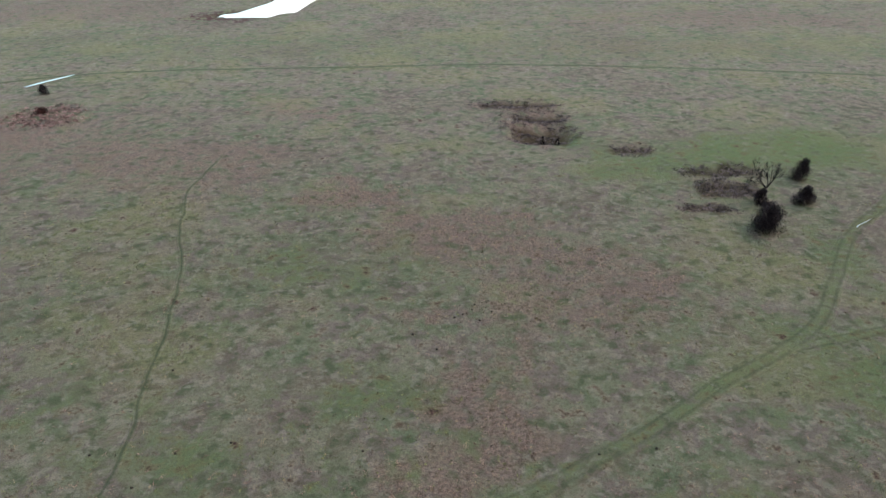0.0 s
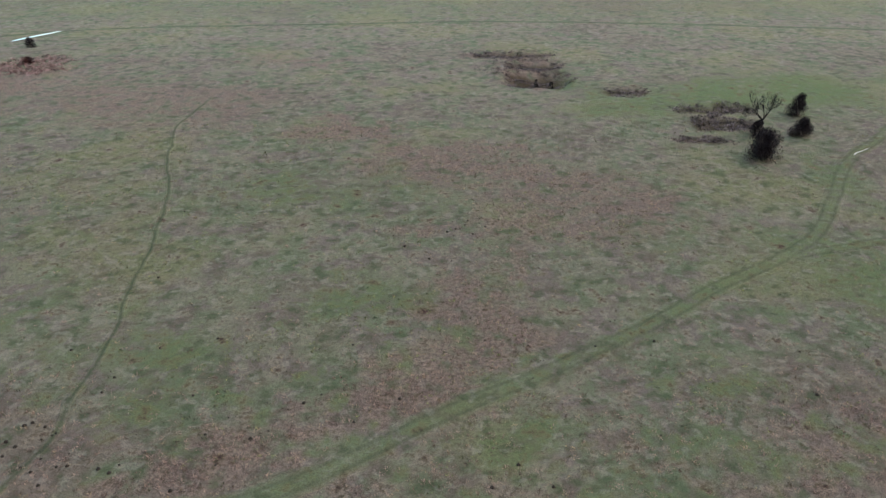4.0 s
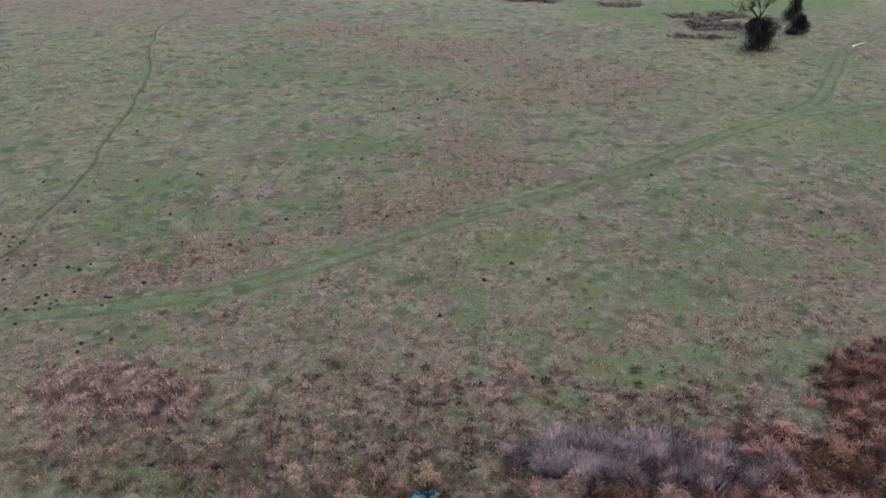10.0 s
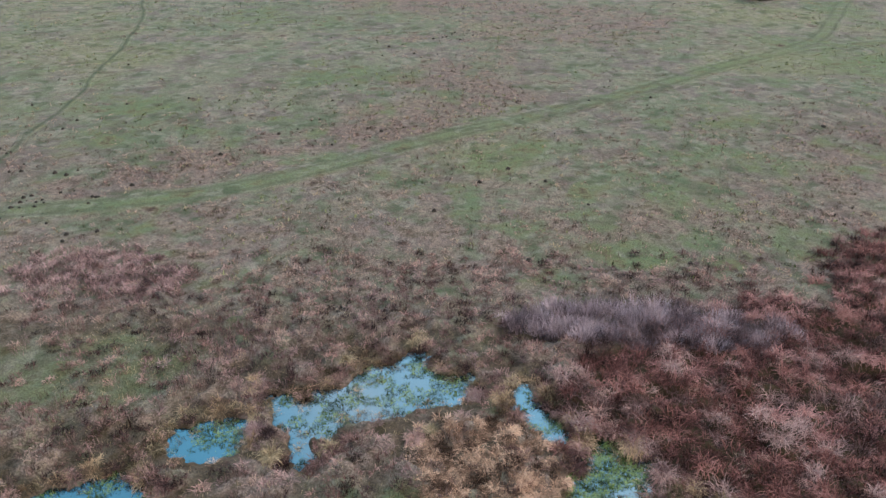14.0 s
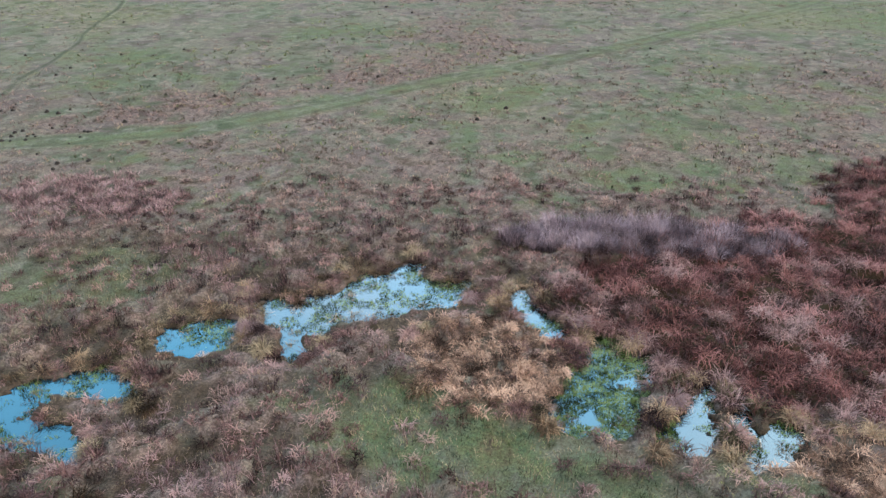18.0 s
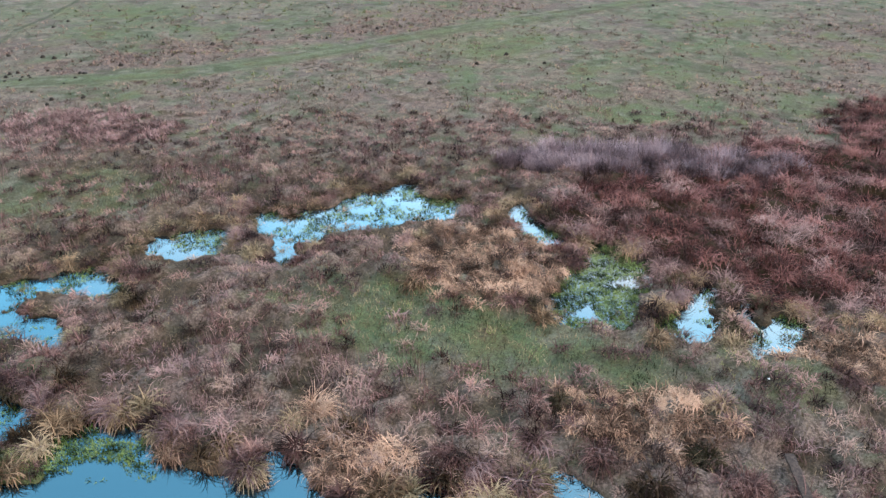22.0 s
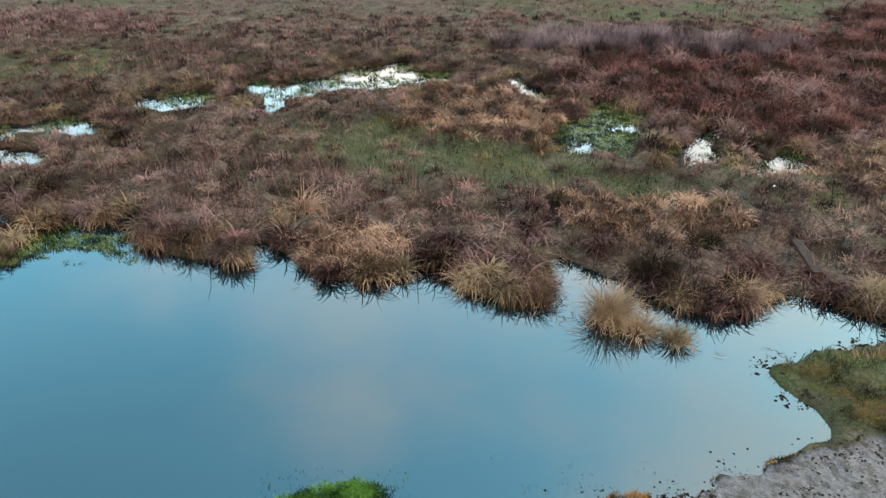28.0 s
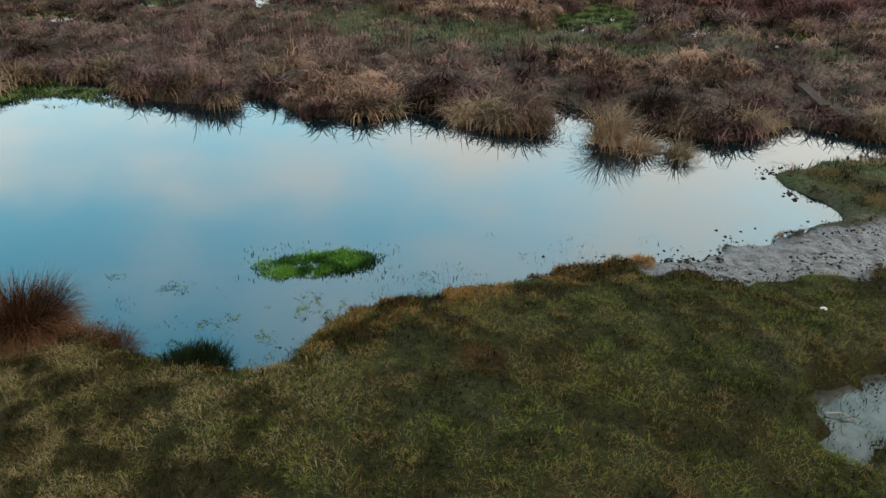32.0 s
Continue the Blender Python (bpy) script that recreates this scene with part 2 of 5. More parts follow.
def mud_zone(x, y):
    return np.maximum(blob(x, y, 8.0, -7.35, 3.3, 0.75, 12, 0.35, 0.25, 31), blob(x, y, 12.5, -6.9, 3.6, 1.4, 0, 0.4, 0.25, 32))


def zones(x, y, d):
    """How dry, lush, red and bare the ground is at each place."""
    marsh = smooth(32, 22, y) * smooth(-6.5, -3.0, y)
    # near meadow is browner, and darkened in colour to stand for haze beyond
    dry = np.maximum(0.75 * marsh, 0.42 * smooth(70, 40, y) * smooth(22, 28, y))
    for cx, cy, rx, ry, turn in ((-22, 28, 20, 6, 0), (-40, 38, 8, 5, 0), (10, 33, 60, 9, 0), (35, 45, 18, 8, 20), (-60, 150, 30, 14, 0), (8, 36, 10, 4, 0), (18, 98, 16, 10, 0)):
        dry = np.maximum(dry, 0.62 * blob(x, y, cx, cy, rx, ry, turn, 1.3, 0.6))
    # russet drifts beside the track and on the open meadow
    for cx, cy, rx, ry, turn in ((4.5, 68, 6, 14, -8), (-5, 55.5, 13, 4.5, 28), (-20, 46, 12, 4, 14), (-16, 131, 10, 5, 0), (2, 114, 13, 8, -15), (30.5, 101, 5, 3.5, 0), (10, 121, 8, 4, 0), (-2.5, 90.5, 3, 1.8, 0), (41, 158, 5, 3, 0), (-21, 139, 4, 2.2, 0), (-96, 160, 16, 8, 0), (-30, 178, 9, 3, 0)):
        dry = np.maximum(dry, 0.78 * blob(x, y, cx, cy, rx, ry, turn, 1.1, 0.6))
    lush = 0.78 * blob(x, y, 74, 152, 34, 13, 8, 1.5, 0.7)
    lush = np.maximum(lush, 0.55 * smooth(0.58, 0.74, vnoise(x, y, 3.2, 46)) * smooth(26, 30, y) * smooth(120, 60, y))
    for cx, cy, rx, ry in ((-20.2, 55.0, 2.4, 1.5), (6, 48, 5, 3), (14, 31.5, 3, 1.6), (19, 33, 2, 1), (-28, 53, 4, 4), (28, 46, 5, 2), (18, 42, 4, 3), (9.5, 50.4, 4, 2), (30, 56, 4, 2),
                           (28, 163, 4, 8), (24, 49, 4, 1.5), (8.7, 28.5, 2, 1), (-18, 103, 16, 8), (56, 76, 15, 7), (-30, 62, 10, 5), (-10, 72, 9, 4), (64, 107, 3.5, 10), (50, 86, 8, 4)):
        lush = np.maximum(lush, 0.62 * blob(x, y, cx, cy, rx, ry, 0, 1.4, 0.7, 41))
    lush = np.maximum(lush, 0.72 * blob(x, y, 1, 8.0, 6.5, 2.6, -22, 0.9, 0.4, 42))
    lush = np.maximum(lush, 0.52 * blob(x, y, -17.5, 19.5, 7.5, 3.6, 10, 0.9, 0.4, 48))
    lush = np.maximum(lush, 0.58 * blob(x, y, 4.8, 5.4, 4.2, 1.8, -18, 0.9, 0.4, 55))
    lush = np.maximum(lush, 0.5 * blob(x, y, 12, 4.6, 2.6, 1.6, -20, 0.9, 0.4, 43))
    lush = np.maximum(lush, 0.8 * smooth(-5.5, -7.5, y) * smooth(-24, -15, y))
    lush = np.maximum(lush, 0.34 * smooth(220, 235, y) * smooth(275, 255, y))
    lush = np.maximum(lush, 0.9 * blob(x, y, -12.2, 1.1, 2.8, 0.7, 0, 0.5, 0.1, 47))
    lush = np.maximum(lush, 0.7 * blob(x, y, 11, -4.2, 3.2, 1.2, 0, 0.6, 0.3, 44))
    dry = np.maximum(dry * (1 - 0.9 * lush), 0.8 * np.clip(sum(blob(x, y, cx, cy, rx * 1.1, ry * 1.1, 0, 0.7, 0.4, 21) for cx, cy, rx, ry, deep in HOLLOWS), 0, 1))
    for cx, cy, rx, ry in ((110, 285, 60, 16), (-150, 300, 50, 20), (60, 245, 60, 8), (-40, 182, 9, 5), (-95, 160, 30, 20)):
        dry = np.maximum(dry, 0.5 * blob(x, y, cx, cy, rx, ry, 0, 1.0, 0.5, 45))
    dry = np.maximum(dry, 0.75 * blob(x, y, 21, 174, 9, 12, 0, 0.5, 0.3, 49))
    red = np.maximum(blob(x, y, 17, 17, 11, 7, 20, 0.4, 0.25, 51), blob(x, y, 36, 24, 11.5, 10, 30, 0.4, 0.2, 52))
    red = np.maximum(red * smooth(0.1, 0.6, d), 0.3 * blob(x, y, -96, 177, 8, 9, 0, 1.0, 0.4, 53))
    red = np.maximum(red, 0.7 * blob(x, y, -80, 290, 16, 10, 0, 1.0, 0.4, 54))
    mud = mud_zone(x, y)
    return dry, lush, red, mud


# ---------------------------------------------------------------- materials
class Nodes:
    """A short way to write node trees."""

    def __init__(self, name):
        self.mat = bpy.data.materials.new(name)
        self.mat.use_nodes = True
        self.tree = self.mat.node_tree
        self.tree.nodes.clear()
        self.out = self.tree.nodes.new("ShaderNodeOutputMaterial")

    def add(self, kind, inputs=None, **props):
        n = self.tree.nodes.new(kind)
        for k, v in props.items():
            setattr(n, k, v)
        for k, v in (inputs or {}).items():
            if isinstance(v, bpy.types.NodeSocket):
                self.tree.links.new(v, n.inputs[k])
            else:
                n.inputs[k].default_value = v
        return n

    def place(self):
        return self.add("ShaderNodeNewGeometry").outputs["Position"]

    def noise(self, scale, detail=3.0, rough=0.55, vector=None):
        return self.add("ShaderNodeTexNoise", {"Vector": vector or self.place(), "Scale": scale, "Detail": detail, "Roughness": rough}).outputs["Fac"]

    def span(self, value, a, b, c=0.0, d=1.0):
        return self.add("ShaderNodeMapRange", {"Value": value, "From Min": a, "From Max": b, "To Min": c, "To Max": d}, interpolation_type="SMOOTHSTEP").outputs[0]

    def math(self, op, a, b=0.0):
        return self.add("ShaderNodeMath", {0: a, 1: b}, operation=op).outputs[0]

    def mix(self, fac, a, b, mode="MIX"):
        n = self.tree.nodes.new("ShaderNodeMix")
        n.data_type, n.blend_type = "RGBA", mode
        for k, v in (("Factor", fac), ("A", a), ("B", b)):
            if isinstance(v, bpy.types.NodeSocket):
                self.tree.links.new(v, n.inputs[k])
            else:
                n.inputs[k].default_value = v if k == "Factor" else (*v, 1)
        return n.outputs["Result"]

    def ramp(self, fac, stops):
        n = self.add("ShaderNodeValToRGB", {"Fac": fac})
        while len(n.color_ramp.elements) < len(stops):
            n.color_ramp.elements.new(0.5)
        for e, (p, c) in zip(n.color_ramp.elements, stops):
            e.position, e.color = p, (*c, 1)
        return n.outputs[0]

    def bump(self, height, strength=0.5, distance=0.02):
        return self.add("ShaderNodeBump", {"Height": height, "Strength": strength, "Distance": distance}).outputs[0]

    def surface(self, inputs):
        p = self.add("ShaderNodeBsdfPrincipled", inputs)
        self.tree.links.new(p.outputs[0], self.out.inputs[0])
        return self.mat


def ground_material():
    n = Nodes("winter_meadow")
    zone = n.add("ShaderNodeAttribute", attribute_name="zone")
    sep = n.add("ShaderNodeSeparateColor", {"Color": zone.outputs["Color"]})
    dry, lush, red = sep.outputs[0], sep.outputs[1], sep.outputs[2]
    mud = zone.outputs["Alpha"]
    wear_shade = n.add("ShaderNodeAttribute", attribute_name="wear_shade").outputs["Fac"]
    big, mid, fine, grain = n.noise(0.07, 3), n.noise(0.45, 4), n.noise(2.2, 5, 0.65), n.noise(11.0, 4, 0.7)
    wide = n.noise(0.19, 4, 0.6)
    turf = n.mix(n.span(big, 0.36, 0.64), (0.178, 0.166, 0.100), (0.124, 0.142, 0.076))
    turf = n.mix(n.span(wide, 0.46, 0.60, 0.0, 0.85), turf, (0.172, 0.128, 0.104))
    huge = n.noise(0.03, 3, 0.6)
    turf = n.mix(n.span(huge, 0.51, 0.62, 0.0, 0.65), turf, (0.192, 0.176, 0.080))
    turf = n.mix(n.span(huge, 0.47, 0.36, 0.0, 0.65), turf, (0.150, 0.108, 0.084))
    turf = n.mix(n.span(n.noise(0.30, 4, 0.6), 0.52, 0.64, 0.0, 0.55), turf, (0.105, 0.082, 0.054))
    turf = n.mix(n.span(mid, 0.50, 0.68, 0.0, 0.7), turf, (0.255, 0.222, 0.155))
    turf = n.mix(n.span(mid, 0.47, 0.33, 0.0, 0.7), turf, (0.062, 0.082, 0.036))
    turf = n.mix(n.span(fine, 0.50, 0.68, 0.0, 0.6), turf, (0.080, 0.076, 0.046))
    turf = n.mix(n.span(n.noise(0.8, 3, 0.5), 0.52, 0.68, 0.0, 0.5), turf, (0.285, 0.245, 0.180))
    straw = n.mix(n.span(fine, 0.38, 0.62), (0.228, 0.150, 0.110), (0.088, 0.057, 0.044))
    straw = n.mix(n.span(grain, 0.44, 0.64, 0, 0.7), straw, (0.270, 0.192, 0.145))
    green = n.mix(n.span(fine, 0.38, 0.62), (0.066, 0.132, 0.040), (0.128, 0.150, 0.060))
    green = n.mix(n.span(mid, 0.50, 0.68, 0, 0.6), green, (0.170, 0.125, 0.065))
    rust = n.mix(n.span(fine, 0.35, 0.65), (0.100, 0.045, 0.038), (0.045, 0.025, 0.022))
    wet = n.mix(n.span(n.noise(5.0, 5, 0.7), 0.46, 0.60), (0.165, 0.162, 0.165), (0.040, 0.036, 0.030))
    ragged = n.math("ADD", n.math("MULTIPLY", n.math("SUBTRACT", fine, 0.5), 1.1), n.math("MULTIPLY", n.math("SUBTRACT", mid, 0.5), 2.6))
    col = n.mix(n.span(n.math("ADD", dry, ragged), 0.0, 1.1), turf, straw)
    col = n.mix(n.span(n.math("ADD", lush, ragged), 0.05, 1.1), col, green)
    col = n.mix(n.span(n.math("ADD", red, ragged), 0.30, 0.80), col, rust)
    # dark soil and shore mud, plus shade painted into the gaps between tussocks
    col = n.mix(n.math("MULTIPLY", n.span(n.math("ADD", wear_shade, n.math("MULTIPLY", ragged, 0.2)), 0.2, 0.8), 0.85), col, (0.040, 0.028, 0.011))
    rut = n.add("ShaderNodeAttribute", attribute_name="rut").outputs["Fac"]
    col = n.mix(n.math("MULTIPLY", n.span(n.math("ADD", rut, n.math("MULTIPLY", ragged, 0.15)), 0.1, 0.8), 0.85), col, (0.055, 0.068, 0.036))
    col = n.mix(n.span(n.math("ADD", mud, n.math("MULTIPLY", ragged, 0.3)), 0.35, 0.60), col, wet)
    col = n.mix(n.span(grain, 0.34, 0.62, 0.55, 0.0), col, (0.030, 0.026, 0.018))
    rough = n.span(mud, 0.4, 0.9, 0.9, 0.5)
    height = n.math("ADD", n.math("MULTIPLY", fine, 3.0), grain)
    col = n.mix(1.0, col, (0.590, 0.580, 0.645), "MULTIPLY")
    # distance haze put into the colour: the pasture pales farther off
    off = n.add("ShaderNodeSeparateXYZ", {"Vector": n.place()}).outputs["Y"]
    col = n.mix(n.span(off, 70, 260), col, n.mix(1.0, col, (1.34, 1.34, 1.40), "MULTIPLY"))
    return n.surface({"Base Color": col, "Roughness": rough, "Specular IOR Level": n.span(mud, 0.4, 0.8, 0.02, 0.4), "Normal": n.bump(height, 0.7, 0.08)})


def water_material():
    n = Nodes("pond_water")
    ripple = n.add("ShaderNodeBump", {"Height": n.noise(1.4, 3), "Strength": 0.03, "Distance": 0.02}).outputs[0]
    return n.surface({"Base Color": (0.003, 0.010, 0.013, 1), "Roughness": 0.025, "IOR": 2.1, "Specular IOR Level": 0.6, "Normal": ripple})


def puddle_material():
    n = Nodes("muddy_puddle")
    return n.surface({"Base Color": n.mix(n.span(n.noise(3.0, 4), 0.4, 0.6), (0.075, 0.070, 0.062), (0.050, 0.046, 0.038)), "Roughness": 0.05, "IOR": 1.5, "Specular IOR Level": 0.5})


def blade_material(name, stops, rough=0.75, patches=0.7):
    """Leaves and stems: each takes its own tone between the stops, each thing its own cast."""
    n = Nodes(name)
    one = n.add("ShaderNodeNewGeometry").outputs["Random Per Island"]
    clump = n.add("ShaderNodeAttribute", attribute_name="clump").outputs["Fac"]
    solo = n.add("ShaderNodeAttribute", attribute_name="solo").outputs["Fac"]
    own = n.math("MULTIPLY", n.add("ShaderNodeObjectInfo").outputs["Random"], solo)
    patch = n.span(n.noise(patches, 4, 0.6), 0.34, 0.66)
    tone = n.math("ADD", n.math("MULTIPLY", one, 0.28), n.math("MULTIPLY", patch, 0.28))
    tone = n.math("ADD", tone, n.math("MULTIPLY", n.math("ADD", clump, own), 0.44))
    tone = n.math("ADD", n.math("MULTIPLY", n.math("SUBTRACT", tone, 0.5), 1.35), 0.5)
    stops = [(p, tuple(k * w * v for v, w in zip(c, (1.09, 0.985, 0.96)))) for (p, c), k in zip(stops, (0.22, 0.58, 0.96))]
    col = n.ramp(tone, stops)
    return n.surface({"Base Color": col, "Roughness": rough, "Specular IOR Level": 0.03})


def plain_material(name, a, b, scale=6.0, rough=0.8, bump=0.4):
    n = Nodes(name)
    v = n.noise(scale, 5, 0.65)
    return n.surface({"Base Color": n.mix(n.span(v, 0.3, 0.7), a, b), "Roughness": rough, "Specular IOR Level": 0.1, "Normal": n.bump(v, bump, 0.02)})


M_GROUND = ground_material()
M_WATER = water_material()
M_PUDDLE = puddle_material()
M_STRAW = blade_material("dead_reed", [(0.15, (0.065, 0.037, 0.024)), (0.5, (0.2, 0.126, 0.086)), (0.85, (0.36, 0.242, 0.17))])
M_REED = blade_material("brown_reed", [(0.15, (0.036, 0.023, 0.012)), (0.5, (0.118, 0.080, 0.047)), (0.85, (0.245, 0.178, 0.110))])
M_BROWN = blade_material("brown_sedge", [(0.15, (0.028, 0.014, 0.013)), (0.5, (0.116, 0.065, 0.058)), (0.85, (0.225, 0.145, 0.126))])
M_RUST = blade_material("rust_sedge", [(0.15, (0.042, 0.019, 0.018)), (0.5, (0.134, 0.058, 0.054)), (0.85, (0.225, 0.122, 0.112))])
M_MAUVE = blade_material("mauve_stems", [(0.15, (0.04, 0.024, 0.024)), (0.5, (0.1, 0.062, 0.06)), (0.85, (0.17, 0.118, 0.112))])
M_GREEN = blade_material("green_grass", [(0.15, (0.034, 0.050, 0.016)), (0.5, (0.088, 0.112, 0.040)), (0.85, (0.16, 0.172, 0.072))])
M_OLIVE = blade_material("faded_grass", [(0.15, (0.045, 0.038, 0.020)), (0.5, (0.122, 0.098, 0.056)), (0.85, (0.22, 0.172, 0.108))])
M_BANK = blade_material("bank_turf", [(0.15, (0.018, 0.031, 0.004)), (0.5, (0.047, 0.064, 0.011)), (0.85, (0.092, 0.110, 0.023))], patches=9.0)
M_FADED = blade_material("bank_straw", [(0.15, (0.030, 0.019, 0.006)), (0.5, (0.080, 0.056, 0.018)), (0.85, (0.150, 0.110, 0.044))], patches=9.0)
M_WEED = blade_material("water_weed", [(0.15, (0.022, 0.075, 0.008)), (0.5, (0.050, 0.145, 0.016)), (0.85, (0.085, 0.20, 0.03))], 0.5)
M_POOL = blade_material("pool_weed", [(0.15, (0.030, 0.058, 0.012)), (0.5, (0.060, 0.100, 0.024)), (0.85, (0.110, 0.150, 0.048))], 0.6)
M_DRY = blade_material("dry_tufts", [(0.15, (0.066, 0.044, 0.037)), (0.5, (0.148, 0.100, 0.084)), (0.85, (0.225, 0.160, 0.132))])
M_HEATH = blade_material("dark_heath", [(0.15, (0.045, 0.038, 0.044)), (0.5, (0.090, 0.077, 0.084)), (0.85, (0.15, 0.13, 0.136))])
M_RUSH = blade_material("rush", [(0.15, (0.020, 0.010, 0.005)), (0.5, (0.068, 0.035, 0.016)), (0.85, (0.165, 0.098, 0.048))])
M_ROSE = blade_material("rose_sedge", [(0.15, (0.055, 0.031, 0.029)), (0.5, (0.145, 0.086, 0.079)), (0.85, (0.215, 0.145, 0.134))])
M_TWIG = blade_material("grey_twigs", [(0.15, (0.105, 0.080, 0.092)), (0.5, (0.195, 0.152, 0.172)), (0.85, (0.27, 0.222, 0.240))])
M_MAROON = blade_material("maroon_sedge", [(0.15, (0.030, 0.013, 0.012)), (0.5, (0.098, 0.041, 0.036)), (0.85, (0.175, 0.086, 0.075))])
M_PINK = blade_material("pink_stems", [(0.15, (0.11, 0.068, 0.064)), (0.5, (0.21, 0.135, 0.128)), (0.85, (0.30, 0.21, 0.20))])
M_DARK = blade_material("dark_shrub", [(0.15, (0.020, 0.017, 0.021)), (0.5, (0.036, 0.031, 0.037)), (0.85, (0.062, 0.053, 0.058))])
M_BARK = plain_material("grey_bark", (0.20, 0.18, 0.16), (0.09, 0.08, 0.07), 9)
M_BOARD = plain_material("weathered_board", (0.052, 0.036, 0.030), (0.016, 0.011, 0.010), 14)
M_MOSS = blade_material("rust_moss", [(0.15, (0.035, 0.016, 0.004)), (0.5, (0.120, 0.056, 0.014)), (0.85, (0.22, 0.115, 0.034))], patches=5.0)
M_EMBER = blade_material("rust_rush", [(0.15, (0.007, 0.003, 0.002)), (0.5, (0.028, 0.012, 0.006)), (0.85, (0.092, 0.044, 0.021))])
M_PINE = blade_material("dark_rush", [(0.15, (0.006, 0.012, 0.003)), (0.5, (0.020, 0.034, 0.008)), (0.85, (0.05, 0.062, 0.018))])
M_HAY = blade_material("bleached_grass", [(0.15, (0.046, 0.034, 0.014)), (0.5, (0.130, 0.100, 0.046)), (0.85, (0.245, 0.195, 0.105))], patches=7.0)
M_SOIL = plain_material("turned_soil", (0.010, 0.008, 0.007), (0.024, 0.018, 0.014), 8)
M_PALE = plain_material("bleached_wood", (0.42, 0.38, 0.33), (0.28, 0.25, 0.21), 7)
M_WHITE = plain_material("white_litter", (0.80, 0.80, 0.80), (0.65, 0.65, 0.66), 12, 0.5)


# ---------------------------------------------------------------- meshes
def mesh_from(name, verts, faces, material, smooth_faces=False):
    """A mesh from arrays: faces all of one size."""
    me = bpy.data.meshes.new(name)
    verts, faces = np.asarray(verts, np.float32), np.asarray(faces, np.int32)
    nf, k = faces.shape
    me.vertices.add(len(verts))
    me.vertices.foreach_set("co", verts.ravel())
    me.loops.add(nf * k)
    me.loops.foreach_set("vertex_index", faces.ravel())
    me.polygons.add(nf)
    me.polygons.foreach_set("loop_start", np.arange(0, nf * k, k, dtype=np.int32))
    me.polygons.foreach_set("use_smooth", np.full(nf, smooth_faces))
    me.update(calc_edges=True)
    me.materials.append(material)
    return me


def grid_faces(nx, ny):
    i, j = np.meshgrid(np.arange(nx - 1), np.arange(ny - 1))
    a = (j * nx + i).ravel()
    return np.stack([a, a + 1, a + 1 + nx, a + nx], 1)


def spread(fine, lo, hi, ends, growth):
    """Steps of one width from lo to hi, widening outwards to the ends."""
    mid = np.arange(lo, hi + fine / 2, fine)
    up, step, v = [], fine, mid[-1]
    while v < ends[1]:
        step *= growth
        v += step
        up.append(v)
    down, step, v = [], fine, mid[0]
    while v > ends[0]:
        step *= growth
        v -= step
        down.append(v)
    return np.array(down[::-1] + list(mid) + up)


def set_zone(me, x, y, d, wear_shade=None, greener=0.0):
    dry, lush, red, mud = zones(x, y, d)
    dry, lush = dry * (1 - greener), np.maximum(lush, greener)
    att = me.attributes.new("zone", "FLOAT_COLOR", "POINT")
    att.data.foreach_set("color", np.stack([dry, lush, red, mud], 1).astype(np.float32).ravel())
    att = me.attributes.new("wear_shade", "FLOAT", "POINT")
    att2 = me.attributes.new("rut", "FLOAT", "POINT")
    att2.data.foreach_set("value", np.asarray(np.zeros(len(x)) if wear_shade is None else wear_shade, np.float32))
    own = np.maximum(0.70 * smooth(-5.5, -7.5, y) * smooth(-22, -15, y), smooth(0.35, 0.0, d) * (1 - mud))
    # shade painted on the ground between marsh hummocks and under the red sedge
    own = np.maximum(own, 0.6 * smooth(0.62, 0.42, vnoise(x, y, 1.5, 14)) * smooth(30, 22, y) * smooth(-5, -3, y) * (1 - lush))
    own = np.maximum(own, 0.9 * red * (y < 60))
    own = np.maximum(own, 0.75 * np.clip(sum(blob(x, y, cx, cy, rx, ry, 0, 0.7, 0.4, 21) for cx, cy, rx, ry, deep in HOLLOWS), 0, 1))
    att.data.foreach_set("value", np.asarray(own if wear_shade is None else own * 0, np.float32))


def build_ground():
    xs = spread(0.2, -17, 20, (-2600, 2600), 1.06)
    ys = spread(0.2, -14, 25, (-600, 3800), 1.03)
    X, Y = [a.ravel() for a in np.meshgrid(xs, ys)]
    D = water_distance(X, Y)
    Z = ground_height(X, Y, D)
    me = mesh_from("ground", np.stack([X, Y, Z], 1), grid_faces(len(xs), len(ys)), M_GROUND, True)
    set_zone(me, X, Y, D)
    return tagged(new("ground", me), "flat winter meadow turf with marshy hollows and mud", "ground", kind="structure")


